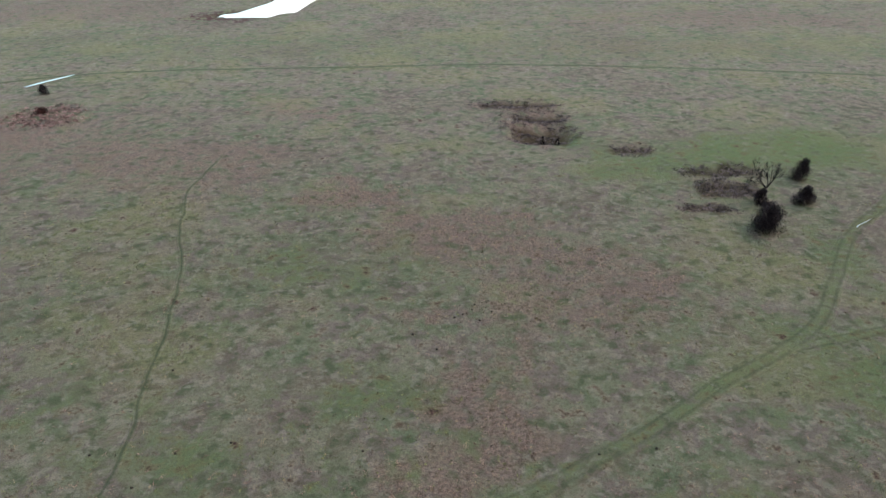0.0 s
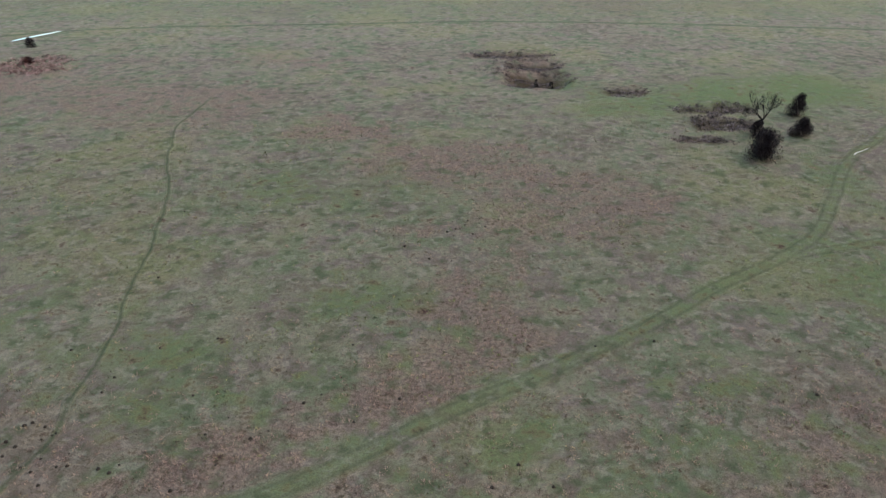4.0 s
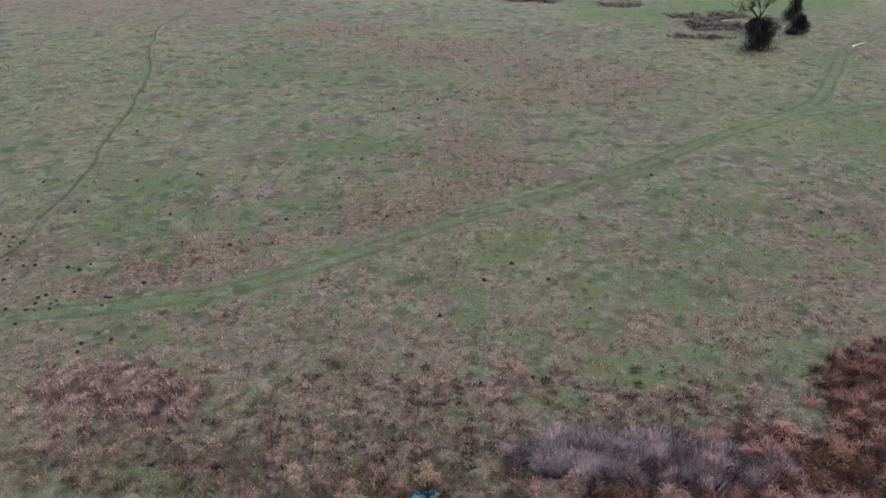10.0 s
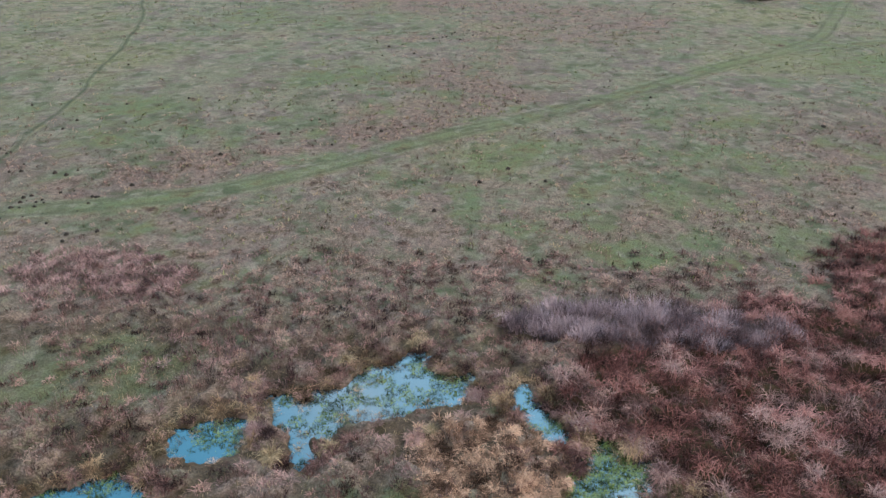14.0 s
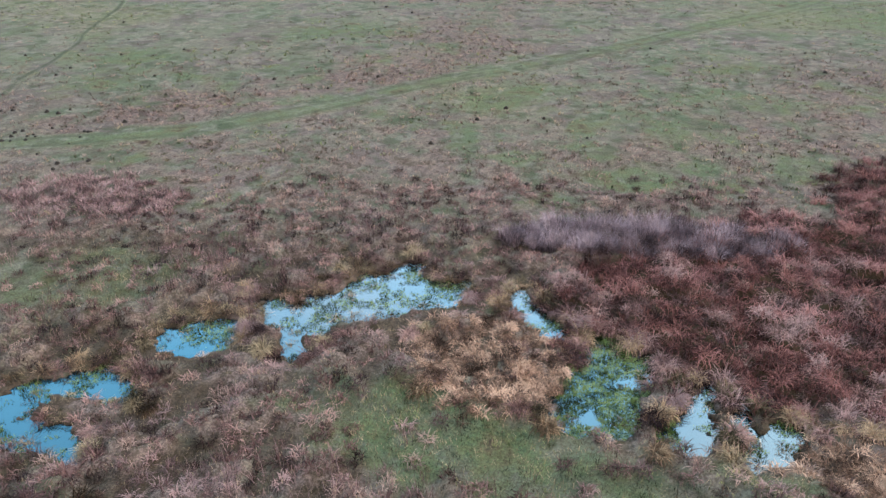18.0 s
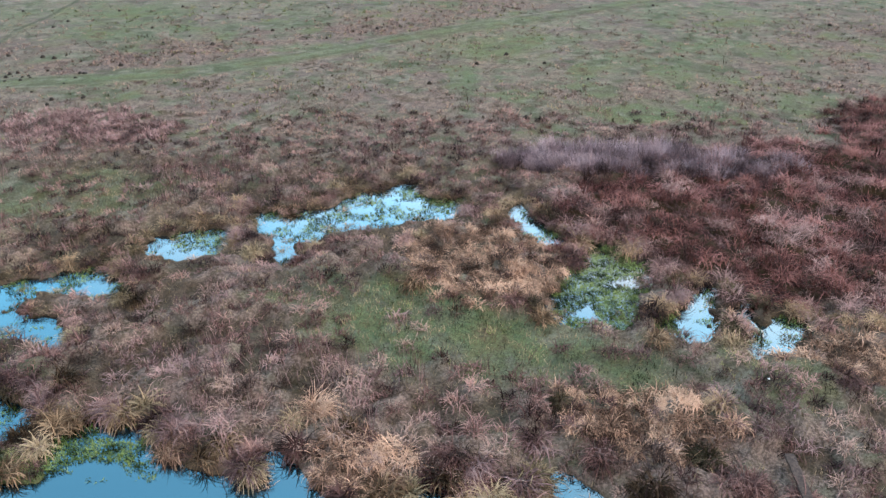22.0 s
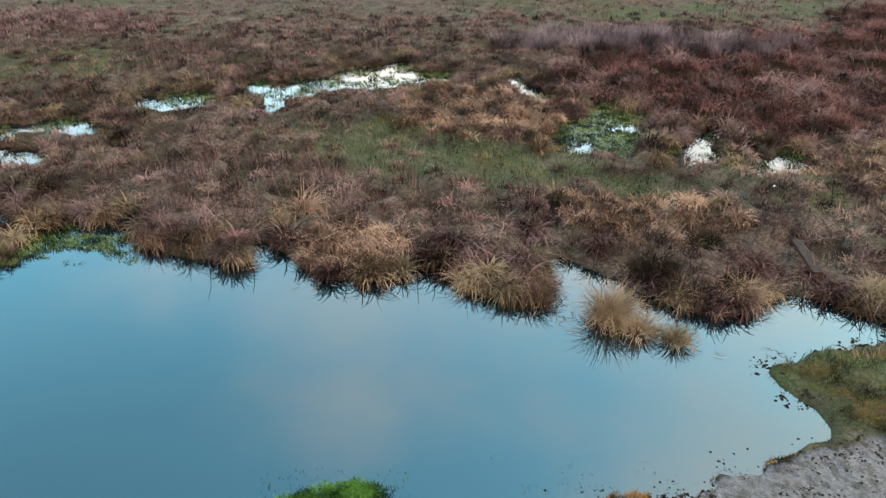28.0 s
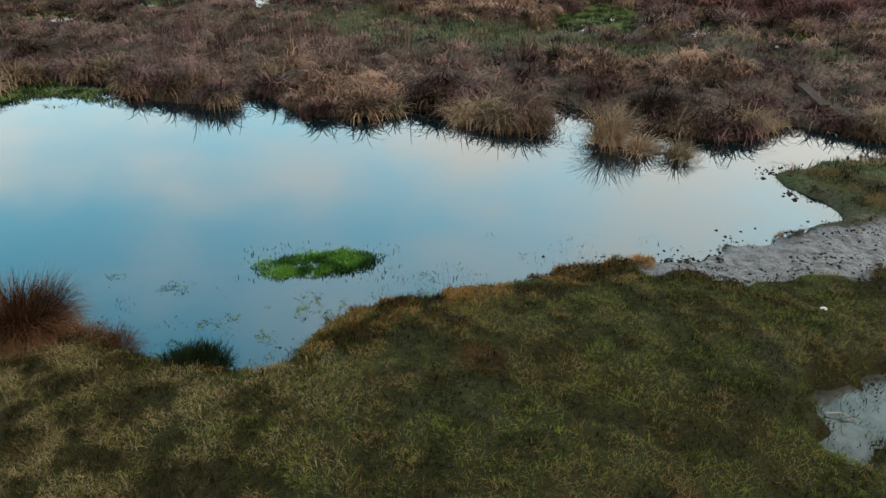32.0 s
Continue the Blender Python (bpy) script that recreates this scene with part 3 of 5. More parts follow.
def ribbon(name, line, half, profile, label, category, lift=0.05, step=1.0, wander=0.3, greener=0.55):
    """A worn strip along a line, laid on the ground; profile gives the wear across it from -1 to 1."""
    p = np.array(line, float)
    for _ in range(3):
        p = np.vstack([p[:1], np.stack([p[:-1] * 0.75 + p[1:] * 0.25, p[:-1] * 0.25 + p[1:] * 0.75], 1).reshape(-1, 2), p[-1:]])
    run = np.r_[0, np.cumsum(np.hypot(*np.diff(p, axis=0).T))]
    s = np.arange(0, run[-1], step)
    c = np.stack([np.interp(s, run, p[:, 0]), np.interp(s, run, p[:, 1])], 1)
    t = np.gradient(c, axis=0)
    t /= np.hypot(*t.T)[:, None]
    nrm = np.stack([-t[:, 1], t[:, 0]], 1)
    c = c + nrm * ((vnoise(s, s * 0, 7, 61) - 0.5) * 2 * wander)[:, None]
    u = np.linspace(-1, 1, 17)
    P = c[:, None] + nrm[:, None] * (u[None, :, None] * half)
    X, Y = P[..., 0].ravel(), P[..., 1].ravel()
    D = water_distance(X, Y)
    wear_shade = (profile(u)[None] * (0.55 + 0.75 * vnoise(s, s * 0 + 9, 6, 62))[:, None] * smooth(0, 6, s)[:, None] * smooth(0, 6, run[-1] - s)[:, None]).ravel()
    Z = ground_height(X, Y, D) + lift + 0.02 * np.tile(1 - np.abs(u), len(s)) - 0.05 * wear_shade - (lift + 0.10) * np.tile(np.abs(u) ** 8, len(s))
    me = mesh_from(name, np.stack([X, Y, Z], 1), grid_faces(len(u), len(s)), M_GROUND, True)
    set_zone(me, X, Y, D, wear_shade, np.tile(greener * (1 - np.abs(u) ** 2), len(s)))
    return tagged(new(name, me), label, category, kind="structure")


def build_water():
    for name, x0, x1, y0, y1, m, label in (("water_near", -45, 4, -22, 28, M_WATER, "still pond water mirroring the cloudy blue sky"), ("water_east", 4, 45, -10, 28, M_WATER, "still pond water by the marsh mirroring pale cloud"),
                                           ("water_puddle", 4, 45, -22, -10, M_PUDDLE, "shallow muddy puddle in the near bank")):
        xs, ys = np.linspace(x0, x1, 8), np.linspace(y0, y1, 8)
        X, Y = [a.ravel() for a in np.meshgrid(xs, ys)]
        tagged(new(name, mesh_from(name, np.stack([X, Y, X * 0], 1), grid_faces(8, 8), m)), label, "water", kind="structure")
    xs, ys = np.linspace(-100, -20, 6), np.linspace(270, 350, 6)
    X, Y = [a.ravel() for a in np.meshgrid(xs, ys)]
    tagged(new("water_far", mesh_from("water_far", np.stack([X, Y, X * 0], 1), grid_faces(6, 6), M_WATER)),
           "distant pale pond lying in the meadow", "water", kind="structure")


build_ground()
build_water()
two_ruts = lambda u: 0.42 * np.exp(-((np.abs(u) - 0.45) / 0.16) ** 2) + 0.12 * np.exp(-(u / 0.55) ** 4)
one_rut = lambda u: 0.65 * np.exp(-(u / 0.5) ** 2)
ribbon("vehicle_track", TRACK, 1.8, two_ruts, "grassy two-rut vehicle track across the meadow", "track")
ribbon("track_branch", TRACK_BRANCH, 1.7, two_ruts, "faint grassy wheel track branching off across the meadow", "track", lift=0.03)
ribbon("footpath", TRAIL, 0.55, one_rut, "narrow trodden footpath winding through grass", "path", step=0.6, wander=0.8, greener=0.35)
ribbon("far_road", FAR_ROAD, 1.6, one_rut, "distant dark wheel track crossing the meadow", "track", lift=0.05, step=3)


# ---------------------------------------------------------------- blades and stems
rng = np.random.default_rng(7)


def blade_arrays(base, heading, length, width, lean, droop, segs=2):
    """Tapered bent strips, each from its base: lean and droop in radians, at the foot and added towards the tip."""
    n = len(base)
    side = np.stack([-np.sin(heading), np.cos(heading), np.zeros(n)], 1)
    out = np.stack([np.cos(heading), np.sin(heading), np.zeros(n)], 1)
    pts, p, step = [], base.copy(), (length / segs)[:, None]
    for k in range(segs + 1):
        pts.append(p.copy())
        a = lean + droop * (k + 0.5) / segs
        p = p + step * (out * np.sin(a)[:, None] + np.array([0, 0, 1]) * np.cos(a)[:, None])
    rows = []
    for k in range(segs):
        w = (width * (1 - 0.55 * k / segs) * 0.5)[:, None]
        rows += [pts[k] - side * w, pts[k] + side * w]
    rows.append(pts[segs])
    m = 2 * segs + 1
    verts = np.stack(rows, 1).reshape(-1, 3)
    tri = []
    for k in range(segs - 1):
        tri += [(2 * k, 2 * k + 1, 2 * k + 3), (2 * k, 2 * k + 3, 2 * k + 2)]
    tri.append((2 * segs - 2, 2 * segs - 1, 2 * segs))
    faces = (np.arange(n)[:, None, None] * m + np.array(tri)[None]).reshape(-1, 3)
    return verts, faces


def joined(name, sets, material):
    verts, faces, off = [], [], 0
    for v, f in sets:
        verts.append(v)
        faces.append(f + off)
        off += len(v)
    return mesh_from(name, np.vstack(verts), np.vstack(faces), material)


def strew(count, x0, x1, y0, y1, density):
    """Places in a rectangle, kept by a chance that density gives."""
    x, y = rng.uniform(x0, x1, count), rng.uniform(y0, y1, count)
    d = water_distance(x, y)
    keep = rng.random(count) < density(x, y, d, *zones(x, y, d))
    x, y, d = x[keep], y[keep], d[keep]
    return np.stack([x, y, ground_height(x, y, d) - 0.01], 1)


def mark(me, clump=None, solo=None):
    """The tone of each clump of a joined mesh, or the sign that a mesh is one clump."""
    for key, v in (("clump", clump), ("solo", solo)):
        if v is not None:
            me.attributes.new(key, "FLOAT", "POINT").data.foreach_set("value", np.asarray(v, np.float32))
    return me


def blade_stuff(name, base, length, width, lean, droop, material, label, category, segs=2, wind=None):
    n = len(base)
    heading = rng.uniform(0, 2 * np.pi, n) if wind is None else rng.normal(wind, 0.9, n)
    v, f = blade_arrays(base, heading, rng.uniform(*length, n), rng.uniform(*width, n), rng.uniform(*lean, n), rng.uniform(*droop, n), segs)
    me = mark(mesh_from(name, v, f, material), np.repeat(smooth(0.3, 0.7, vnoise(base[:, 0], base[:, 1], 0.35, 17, 2)), 2 * segs + 1))
    return tagged(new(name, me), label, category, kind="stuff")


def clumped(centres, per, radius, swirl=1.5):
    """Blade feet round each centre, with the headings that lead outwards."""
    n = len(centres) * per
    a, r = rng.uniform(0, 2 * np.pi, n), np.sqrt(rng.random(n)) * radius
    base = np.repeat(centres, per, 0) + np.stack([np.cos(a) * r, np.sin(a) * r, np.zeros(n)], 1)
    return base, a + rng.normal(0, swirl, n), r / radius


def clump_stuff(name, centres, per, radius, length, width, spreadout, droop, material, label, category, segs=2, swirl=1.5):
    base, heading, edge = clumped(centres, per, radius, swirl)
    n = len(base)
    tall = np.repeat(rng.uniform(0.7, 1.2, len(centres)), per)
    v, f = blade_arrays(base, heading, rng.uniform(*length, n) * tall, rng.uniform(*width, n), edge * spreadout + rng.normal(0, 0.12, n),
                        rng.uniform(*droop, n), segs)
    me = mark(mesh_from(name, v, f, material), np.repeat(rng.random(len(centres)), per * (2 * segs + 1)))
    return tagged(new(name, me), label, category, kind="stuff")


def south_bank(x, y):
    """1 where a pool lies just beyond to the north, and only low growth stands."""
    near = np.minimum(np.minimum(water_distance(x, y + 0.5), water_distance(x, y + 1.0)), water_distance(x, y + 1.5))
    return smooth(0.15, -0.05, near) * (y > -5)


def mats(x, y):
    """The pale mats of fallen reed."""
    m = np.maximum(blob(x, y, 3.7, 12.9, 3.9, 3.6, 0, 0.5, 0.3, 71), blob(x, y, 7.6, 2.6, 2.4, 1.5, 0, 0.5, 0.3, 72))
    m = np.maximum(m, blob(x, y, 16.5, 6.0, 3.2, 1.6, 0, 0.5, 0.3, 73))
    return np.maximum(m, blob(x, y, -1.0, 1.3, 1.9, 0.9, -15, 0.5, 0.3, 74))


def reed_density(x, y, d, dry, lush, red, mud):
    """Where dead reeds stand thick: along the shores and in the pale mats."""
    edge = smooth(1.3, 0.5, d) * smooth(-4.5, -3.5, y) * smooth(25, 22, y)
    return np.maximum(mats(x, y), 0.8 * edge) * smooth(0.12, 0.3, d) * (x < 19) * (1 - south_bank(x, y)) * (1 - 0.9 * blob(x, y, 5.6, -0.4, 1.3, 1.0, -45, 0.3, 0.0))


def red_density(x, y, d, dry, lush, red, mud):
    return red * (y < 60) * smooth(0.2, 0.6, d)


def make_tussock(name, blades, radius, length, width, material, spreadout=0.75, droop=(0.5, 1.6), segs=4, under=0.3, fallen=0.3, swirl=0.6):
    """A clump of arching dead leaves with a matted foot."""
    base, heading, edge = clumped(np.zeros((1, 3)), blades, radius, swirl)
    n = len(base)
    # most of the leaves have fallen one way
    heading = np.where(rng.random(n) < fallen, rng.normal(0, 0.8, n), heading)
    top = blade_arrays(base, heading, rng.uniform(*length, n), rng.uniform(*width, n), edge * spreadout + rng.normal(0, 0.14, n), rng.uniform(*droop, n) * (0.75 + 0.6 * edge), segs)
    k = int(blades * under)
    base, heading, edge = clumped(np.zeros((1, 3)), k, radius * 1.1)
    foot = blade_arrays(base + [0, 0, 0.05], heading, rng.uniform(length[0] * 0.5, length[0], k), rng.uniform(*width, k), 0.8 + rng.normal(0, 0.25, k), rng.uniform(0.9, 1.9, k), 3)
    me = joined(name, [top, foot], material)
    return mark(me, solo=np.ones(len(me.vertices)))


def scatter_things(meshes, name, points, sizes, label, category, group):
    for i, p in enumerate(points):
        ob = new(name, meshes[i % len(meshes)])
        s = sizes(i)
        ob.matrix_world = Matrix.LocRotScale(p, Euler((rng.normal(0, 0.06), rng.normal(0, 0.06), rng.uniform(0, 6.28))), (s, s, s * rng.uniform(0.85, 1.15)))
        tagged(ob, label, category, group)


def apart(points, gap):
    """Drops the points that stand nearer than gap to one before them."""
    kept, cells = [], {}
    for p in points:
        i, j = int(p[0] // gap), int(p[1] // gap)
        if all((p[0] - q[0]) ** 2 + (p[1] - q[1]) ** 2 > gap * gap for a in (-1, 0, 1) for b in (-1, 0, 1) for q in cells.get((i + a, j + b), ())):
            kept.append(p)
            cells.setdefault((i, j), []).append(p)
    return np.array(kept)


def on_ground(x, y, lift=0.0):
    return Vector((x, y, float(ground_height(np.array([x]), np.array([y]))[0]) + lift))


# ---- dead reeds round the pools
spots = apart(strew(9000, -17, 19, -4, 25, reed_density), 0.42)
spots[:, 2] = np.maximum(spots[:, 2], -0.03)
pale = mats(spots[:, 0], spots[:, 1]) > 0.4
order = np.argsort(np.hypot(spots[:, 0] - 2, (spots[:, 1] - 0) * 0.9))
spots, pale = spots[order], pale[order]
straw_meshes = [make_tussock("reed_tussock", 170, 0.32, (0.3, 0.7), (0.016, 0.030), M_STRAW, 1.1, (1.4, 3.2), swirl=2.2) for _ in range(5)]
brown_meshes = [make_tussock("reed_tussock", 150, 0.32, (0.4, 0.9), (0.020, 0.038), m, 0.7, (1.5, 3.0), swirl=1.2) for m in (M_BROWN, M_REED, M_BROWN, M_OLIVE, M_REED, M_MAUVE)]
scatter_things(straw_meshes, "reed_tussock", spots[pale][:130], lambda i: rng.uniform(0.6, 1.05),
               "arching tussock of pale straw-coloured dead reed", "reed tussock", "dead reeds round the pools")
scatter_things(brown_meshes, "reed_tussock", spots[~pale][:160], lambda i: rng.uniform(0.75, 1.15),
               "drooping tussock of brown dead reed by the water", "reed tussock", "dead reeds round the pools")
clump_stuff("pale_reed_bed", spots[pale][130:], 100, 0.3, (0.35, 0.85), (0.016, 0.030), 0.8, (1.4, 3.0), M_STRAW, "matted bed of fallen straw-coloured reeds", "reeds", 3, 1.4)
wads = apart(strew(6000, -4, 19, 0, 17, lambda x, y, d, *z: smooth(0.1, 0.3, d) * mats(x, y) * smooth(0.3, 0.5, vnoise(x, y, 1.1, 124))), 0.3)
clump_stuff("straw_mat", wads, 46, 0.24, (0.25, 0.6), (0.022, 0.040), 1.1, (0.9, 2.4), M_STRAW, "pale trampled straw of dead reeds", "reeds", 2, 2.0)
rest = spots[~pale][160:]
for k, (m, tone) in enumerate(((M_REED, "brown"), (M_BROWN, "dark_brown"), (M_OLIVE, "olive"))):
    clump_stuff(tone + "_reed_bed", rest[k::3], 90, 0.28, (0.28, 0.65), (0.016, 0.028), 0.7, (1.4, 2.9), m, "drooping %s reeds fringing the pools" % tone.replace("_", " "), "reeds", 3, 1.2)

fringe = lambda x, y, d, *z: smooth(-0.05, 0.08, d) * smooth(0.75, 0.3, d) * smooth(0.35, 0.55, vnoise(x, y, 0.8, 88)) * (1 - 0.3 * south_bank(x, y))
for name, material, label in (("olive_fringe", M_OLIVE, "olive drooping reeds edging the pools"), ("straw_fringe", M_STRAW, "straw-coloured reeds edging the pools")):
    clump_stuff(name, apart(strew(1800, -15, 16, 5, 23, fringe), 0.3), 60, 0.24, (0.2, 0.45), (0.012, 0.022), 0.8, (1.2, 2.8), material, label, "reeds")

# ---- rust-red sedge stand and the grey thicket at its edge
reds = apart(strew(12000, 4, 48, 4, 45, red_density), 0.68)
cast = vnoise(reds[:, 0], reds[:, 1], 2.4, 121, 2) + rng.normal(0, 0.09, len(reds))
for name, keep, m, label in (("rust_sedge_bed", cast < 0.47, M_RUST, "tall dense tussocks of rust-red winter sedge"), ("rose_sedge_bed", (cast >= 0.47) & (cast < 0.58), M_ROSE, "drooping mauve-grey tussocks in the sedge stand"),
                             ("dark_sedge_bed", cast >= 0.58, M_MAROON, "dark maroon tussocks deep in the sedge stand")):
    clump_stuff(name, reds[keep], 92, 0.38, (0.5, 1.05), (0.020, 0.036), 0.6, (1.3, 3.2), m, label, "sedge", 3, 1.7)
clump_stuff("low_rust_sedge", apart(strew(5000, 4, 48, 4, 45, red_density), 0.7), 26, 0.4, (0.3, 0.7), (0.03, 0.05), 0.7, (0.4, 1.5), M_MAROON, "low dark red growth between the sedge tussocks", "sedge")
thicket = lambda x, y, d, *z: blob(x, y, 12.4, 22.8, 7.4, 1.8, -6, 0.4, 0.18, 81)
clump_stuff("willow_thicket", apart(strew(2600, 3, 23, 19, 28, thicket), 0.34), 110, 0.38, (0.45, 1.05), (0.012, 0.024), 0.6, (0.0, 0.8), M_TWIG,
            "low grey-purple thicket of bare twigs", "thicket", 2, 0.6)

# ---- brown sedge over the marsh
lumps = lambda x, y: 0.2 + 0.8 * smooth(0.4, 0.6, vnoise(x, y, 1.5, 14))
brown = lambda x, y, d, dry, lush, red, mud: smooth(0.15, 0.5, d) * np.clip(1 - 1.3 * lush, 0.06, 1) * smooth(34, 24, y) * (1 - 0.8 * red) * lumps(x, y) * (1 - blob(x, y, 11.2, 0.1, 0.9, 1.5, 0, 0.6, 0.1)) * (1 - 0.9 * mats(x, y)) * (1 - 0.6 * south_bank(x, y))
hummocks = apart(strew(16000, -22, 22, -3.5, 34, brown), 0.46)
cast = vnoise(hummocks[:, 0], hummocks[:, 1], 3.6, 122, 3) + rng.normal(0, 0.03, len(hummocks))
close = hummocks[:, 1] < 9
for name, lo, hi, m, label in (("brown_sedge", 0.0, 0.44, M_BROWN, "brown-purple withered sedge tussocks covering the marsh"), ("mauve_sedge", 0.44, 0.52, M_MAUVE, "mauve-grey dead sedge tussocks in the marsh"),
                               ("russet_sedge", 0.52, 0.58, M_ROSE, "russet dead sedge tussocks in the marsh"), ("tan_sedge", 0.58, 1.0, M_DRY, "tan-brown withered sedge tussocks in the marsh")):
    pick = (cast >= lo) & (cast < hi)
    clump_stuff(name, hummocks[pick & close], 56, 0.28, (0.22, 0.56), (0.020, 0.036), 0.7, (1.0, 2.8), m, label, "sedge", 3, 1.4)
    clump_stuff("far_" + name, hummocks[pick & ~close], 50, 0.3, (0.2, 0.48), (0.022, 0.040), 0.7, (0.9, 2.5), m, label, "sedge", 2, 1.4)
stalks = lambda x, y, d, dry, lush, red, mud: brown(x, y, d, dry, lush, red, mud) * smooth(0.5, 0.62, vnoise(x, y, 5, 84))
clump_stuff("dead_stalks", strew(3600, -22, 22, -1, 34, stalks), 14, 0.3, (0.5, 1.0), (0.012, 0.022), 0.4, (0.0, 0.6), M_MAUVE,
            "thin mauve-grey dead stalks standing over the marsh", "stalks")
turf = lambda x, y, d, dry, lush, red, mud: smooth(0.05, 0.3, d) * (0.25 + 0.75 * lush) * (1 - red)
blade_stuff("marsh_grass", strew(110000, -18, 20, -4, 26, turf), (0.10, 0.28), (0.012, 0.026), (0.1, 0.7), (0.2, 1.0), M_OLIVE, "short faded grass between the reeds", "grass")
blade_stuff("green_marsh_grass", strew(60000, -8, 16, 2, 13, lambda x, y, d, dry, lush, red, mud: turf(x, y, d, dry, lush, red, mud) * lush * smooth(0.4, 0.62, vnoise(x, y, 1.6, 125))), (0.08, 0.22), (0.012, 0.026),
            (0.1, 0.7), (0.2, 1.0), M_GREEN, "short green grass on the bank between the pools", "grass")

# ---- meadow tufts
far_dry = lambda x, y, d, dry, *z: (0.12 + 0.88 * dry) * (line_distance(x, y, np.array(TRACK)) > 1.6)
clump_stuff("meadow_tufts", strew(14000, -75, 80, 27, 135, far_dry), 8, 0.26, (0.14, 0.38), (0.03, 0.06), 0.9, (0.4, 1.4), M_DRY,
            "low withered tufts scattered over the meadow", "tufts")
clump_stuff("pale_meadow_tufts", strew(10000, -75, 80, 27, 135, far_dry), 8, 0.24, (0.14, 0.34), (0.03, 0.06), 0.9, (0.4, 1.4), M_OLIVE,
            "pale faded grass tufts over the meadow", "tufts")

heath = lambda x, y, d, *z: np.clip(0.3 * blob(x, y, 21, 174, 9, 12, 0, 0.5, 0.3, 49) + sum(blob(x, y, cx, cy, rx * 1.05, ry * 1.05, 0, 0.6, 0.4, 21) for cx, cy, rx, ry, deep in HOLLOWS), 0, 1)
clump_stuff("heath_clumps", strew(26000, -2, 70, 124, 192, heath), 8, 0.5, (0.2, 0.5), (0.05, 0.12), 0.8, (0.2, 1.2), M_HEATH,
            "dark purple-brown heath growing in old hollows", "heath")
clump_stuff("pale_patch_tufts", strew(900, -26, -14, 25, 34, lambda x, y, d, *z: blob(x, y, -20, 29.5, 4.5, 3, 0, 0.6, 0.4, 86)), 24, 0.3, (0.25, 0.6), (0.02, 0.035), 0.8, (0.4, 1.5), M_PINK,
            "pale rose-grey patch of dead stems", "tufts")

clump_stuff("pink_patch_tufts", strew(1200, -108, -84, 166, 188, lambda x, y, d, *z: blob(x, y, -96, 177, 9, 8, 0, 0.8, 0.4, 87)), 16, 0.5, (0.25, 0.7), (0.04, 0.08), 0.8, (0.4, 1.5), M_PINK,
            "pinkish withered stems round a low bramble", "tufts")

rough = lambda x, y, d, dry, lush, red, mud: (0.2 + 0.8 * dry) * (1 - 0.7 * lush) * (1 - red) * smooth(78, 50, y) * (line_distance(x, y, np.array(TRACK)) > 1.5) * smooth(0.38, 0.6, vnoise(x, y, 3.0, 108))
clump_stuff("rough_meadow_tufts", strew(24000, -45, 48, 25, 78, rough), 8, 0.25, (0.16, 0.38), (0.025, 0.045), 0.9, (0.4, 1.6), M_DRY,
            "rough brown tufts on the meadow near the marsh", "tufts")

# ---- the bank under the camera
hem = lambda x, y: smooth(-6.0, -4.4, x + 1.2 * (vnoise(x, y, 1.3, 126) - 0.5)) * smooth(10.6, 9.0, x + 1.2 * (vnoise(x, y, 1.3, 127) - 0.5)) * smooth(-14.4, -13.0, y + 1.0 * (vnoise(x, y, 1.3, 128) - 0.5))
bank = lambda x, y, d: smooth(0.02, 0.25 + 0.6 * smooth(0, 2, x) * smooth(-9.6, -8.8, y), d) * (1 - smooth(0.2, 0.5, mud_zone(x, y)))
bare = lambda x, y: 0.15 + 0.7 * smooth(0.3, 0.72, vnoise(x, y, 0.75, 91))
blade_stuff("bank_grass", strew(220000, -6.5, 10.8, -14.5, -6.2, lambda x, y, d, *z: bank(x, y, d) * hem(x, y) * (1 - 0.6 * bare(x, y))), (0.03, 0.10), (0.006, 0.012), (0.2, 1.0), (0.3, 1.4),
            M_BANK, "short dark green turf on the near bank", "grass")
blade_stuff("faded_bank_grass", strew(165000, -6.5, 10.8, -14.5, -6.2, lambda x, y, d, *z: bank(x, y, d) * hem(x, y) * np.maximum(0.8 * bare(x, y), smooth(-1.2, -2.2, x))), (0.05, 0.16), (0.004, 0.009),
            (0.2, 1.1), (0.3, 1.6), M_FADED, "faded brown grass on the near bank", "grass")
blade_stuff("spit_grass", strew(14000, 7.5, 15, -6, -2, lambda x, y, d, *z: bank(x, y, d)), (0.05, 0.14), (0.008, 0.014), (0.1, 0.9), (0.2, 1.2), M_BANK,
            "mossy turf on the spit in the pond", "grass")

blade_stuff("shore_moss", strew(110000, -1.5, 8, -10.8, -6.2, lambda x, y, d, *z: smooth(-0.05, 0.05, d) * smooth(1.4, 0.4, d) * (1 - smooth(3.5, 4.5, x) * smooth(-8.8, -9.6, y)) * (1 - smooth(0.3, 0.6, mud_zone(x, y))) * smooth(0.25, 0.45, vnoise(x, y, 0.5, 102))),
            (0.04, 0.11), (0.007, 0.014), (0.2, 1.2), (0.2, 1.2), M_MOSS, "rust-brown moss and dead grass along the near shore", "moss")
blade_stuff("straw_bank_grass", strew(100000, -6.5, 1.5, -14.5, -9.3, lambda x, y, d, *z: bank(x, y, d) * hem(x, y) * smooth(1.2, -2.0, x) * smooth(0.15, 0.6, vnoise(x, y, 0.6, 103))), (0.05, 0.13), (0.004, 0.008),
            (0.2, 1.2), (0.3, 1.6), M_HAY, "pale straw grass on the near bank", "grass")
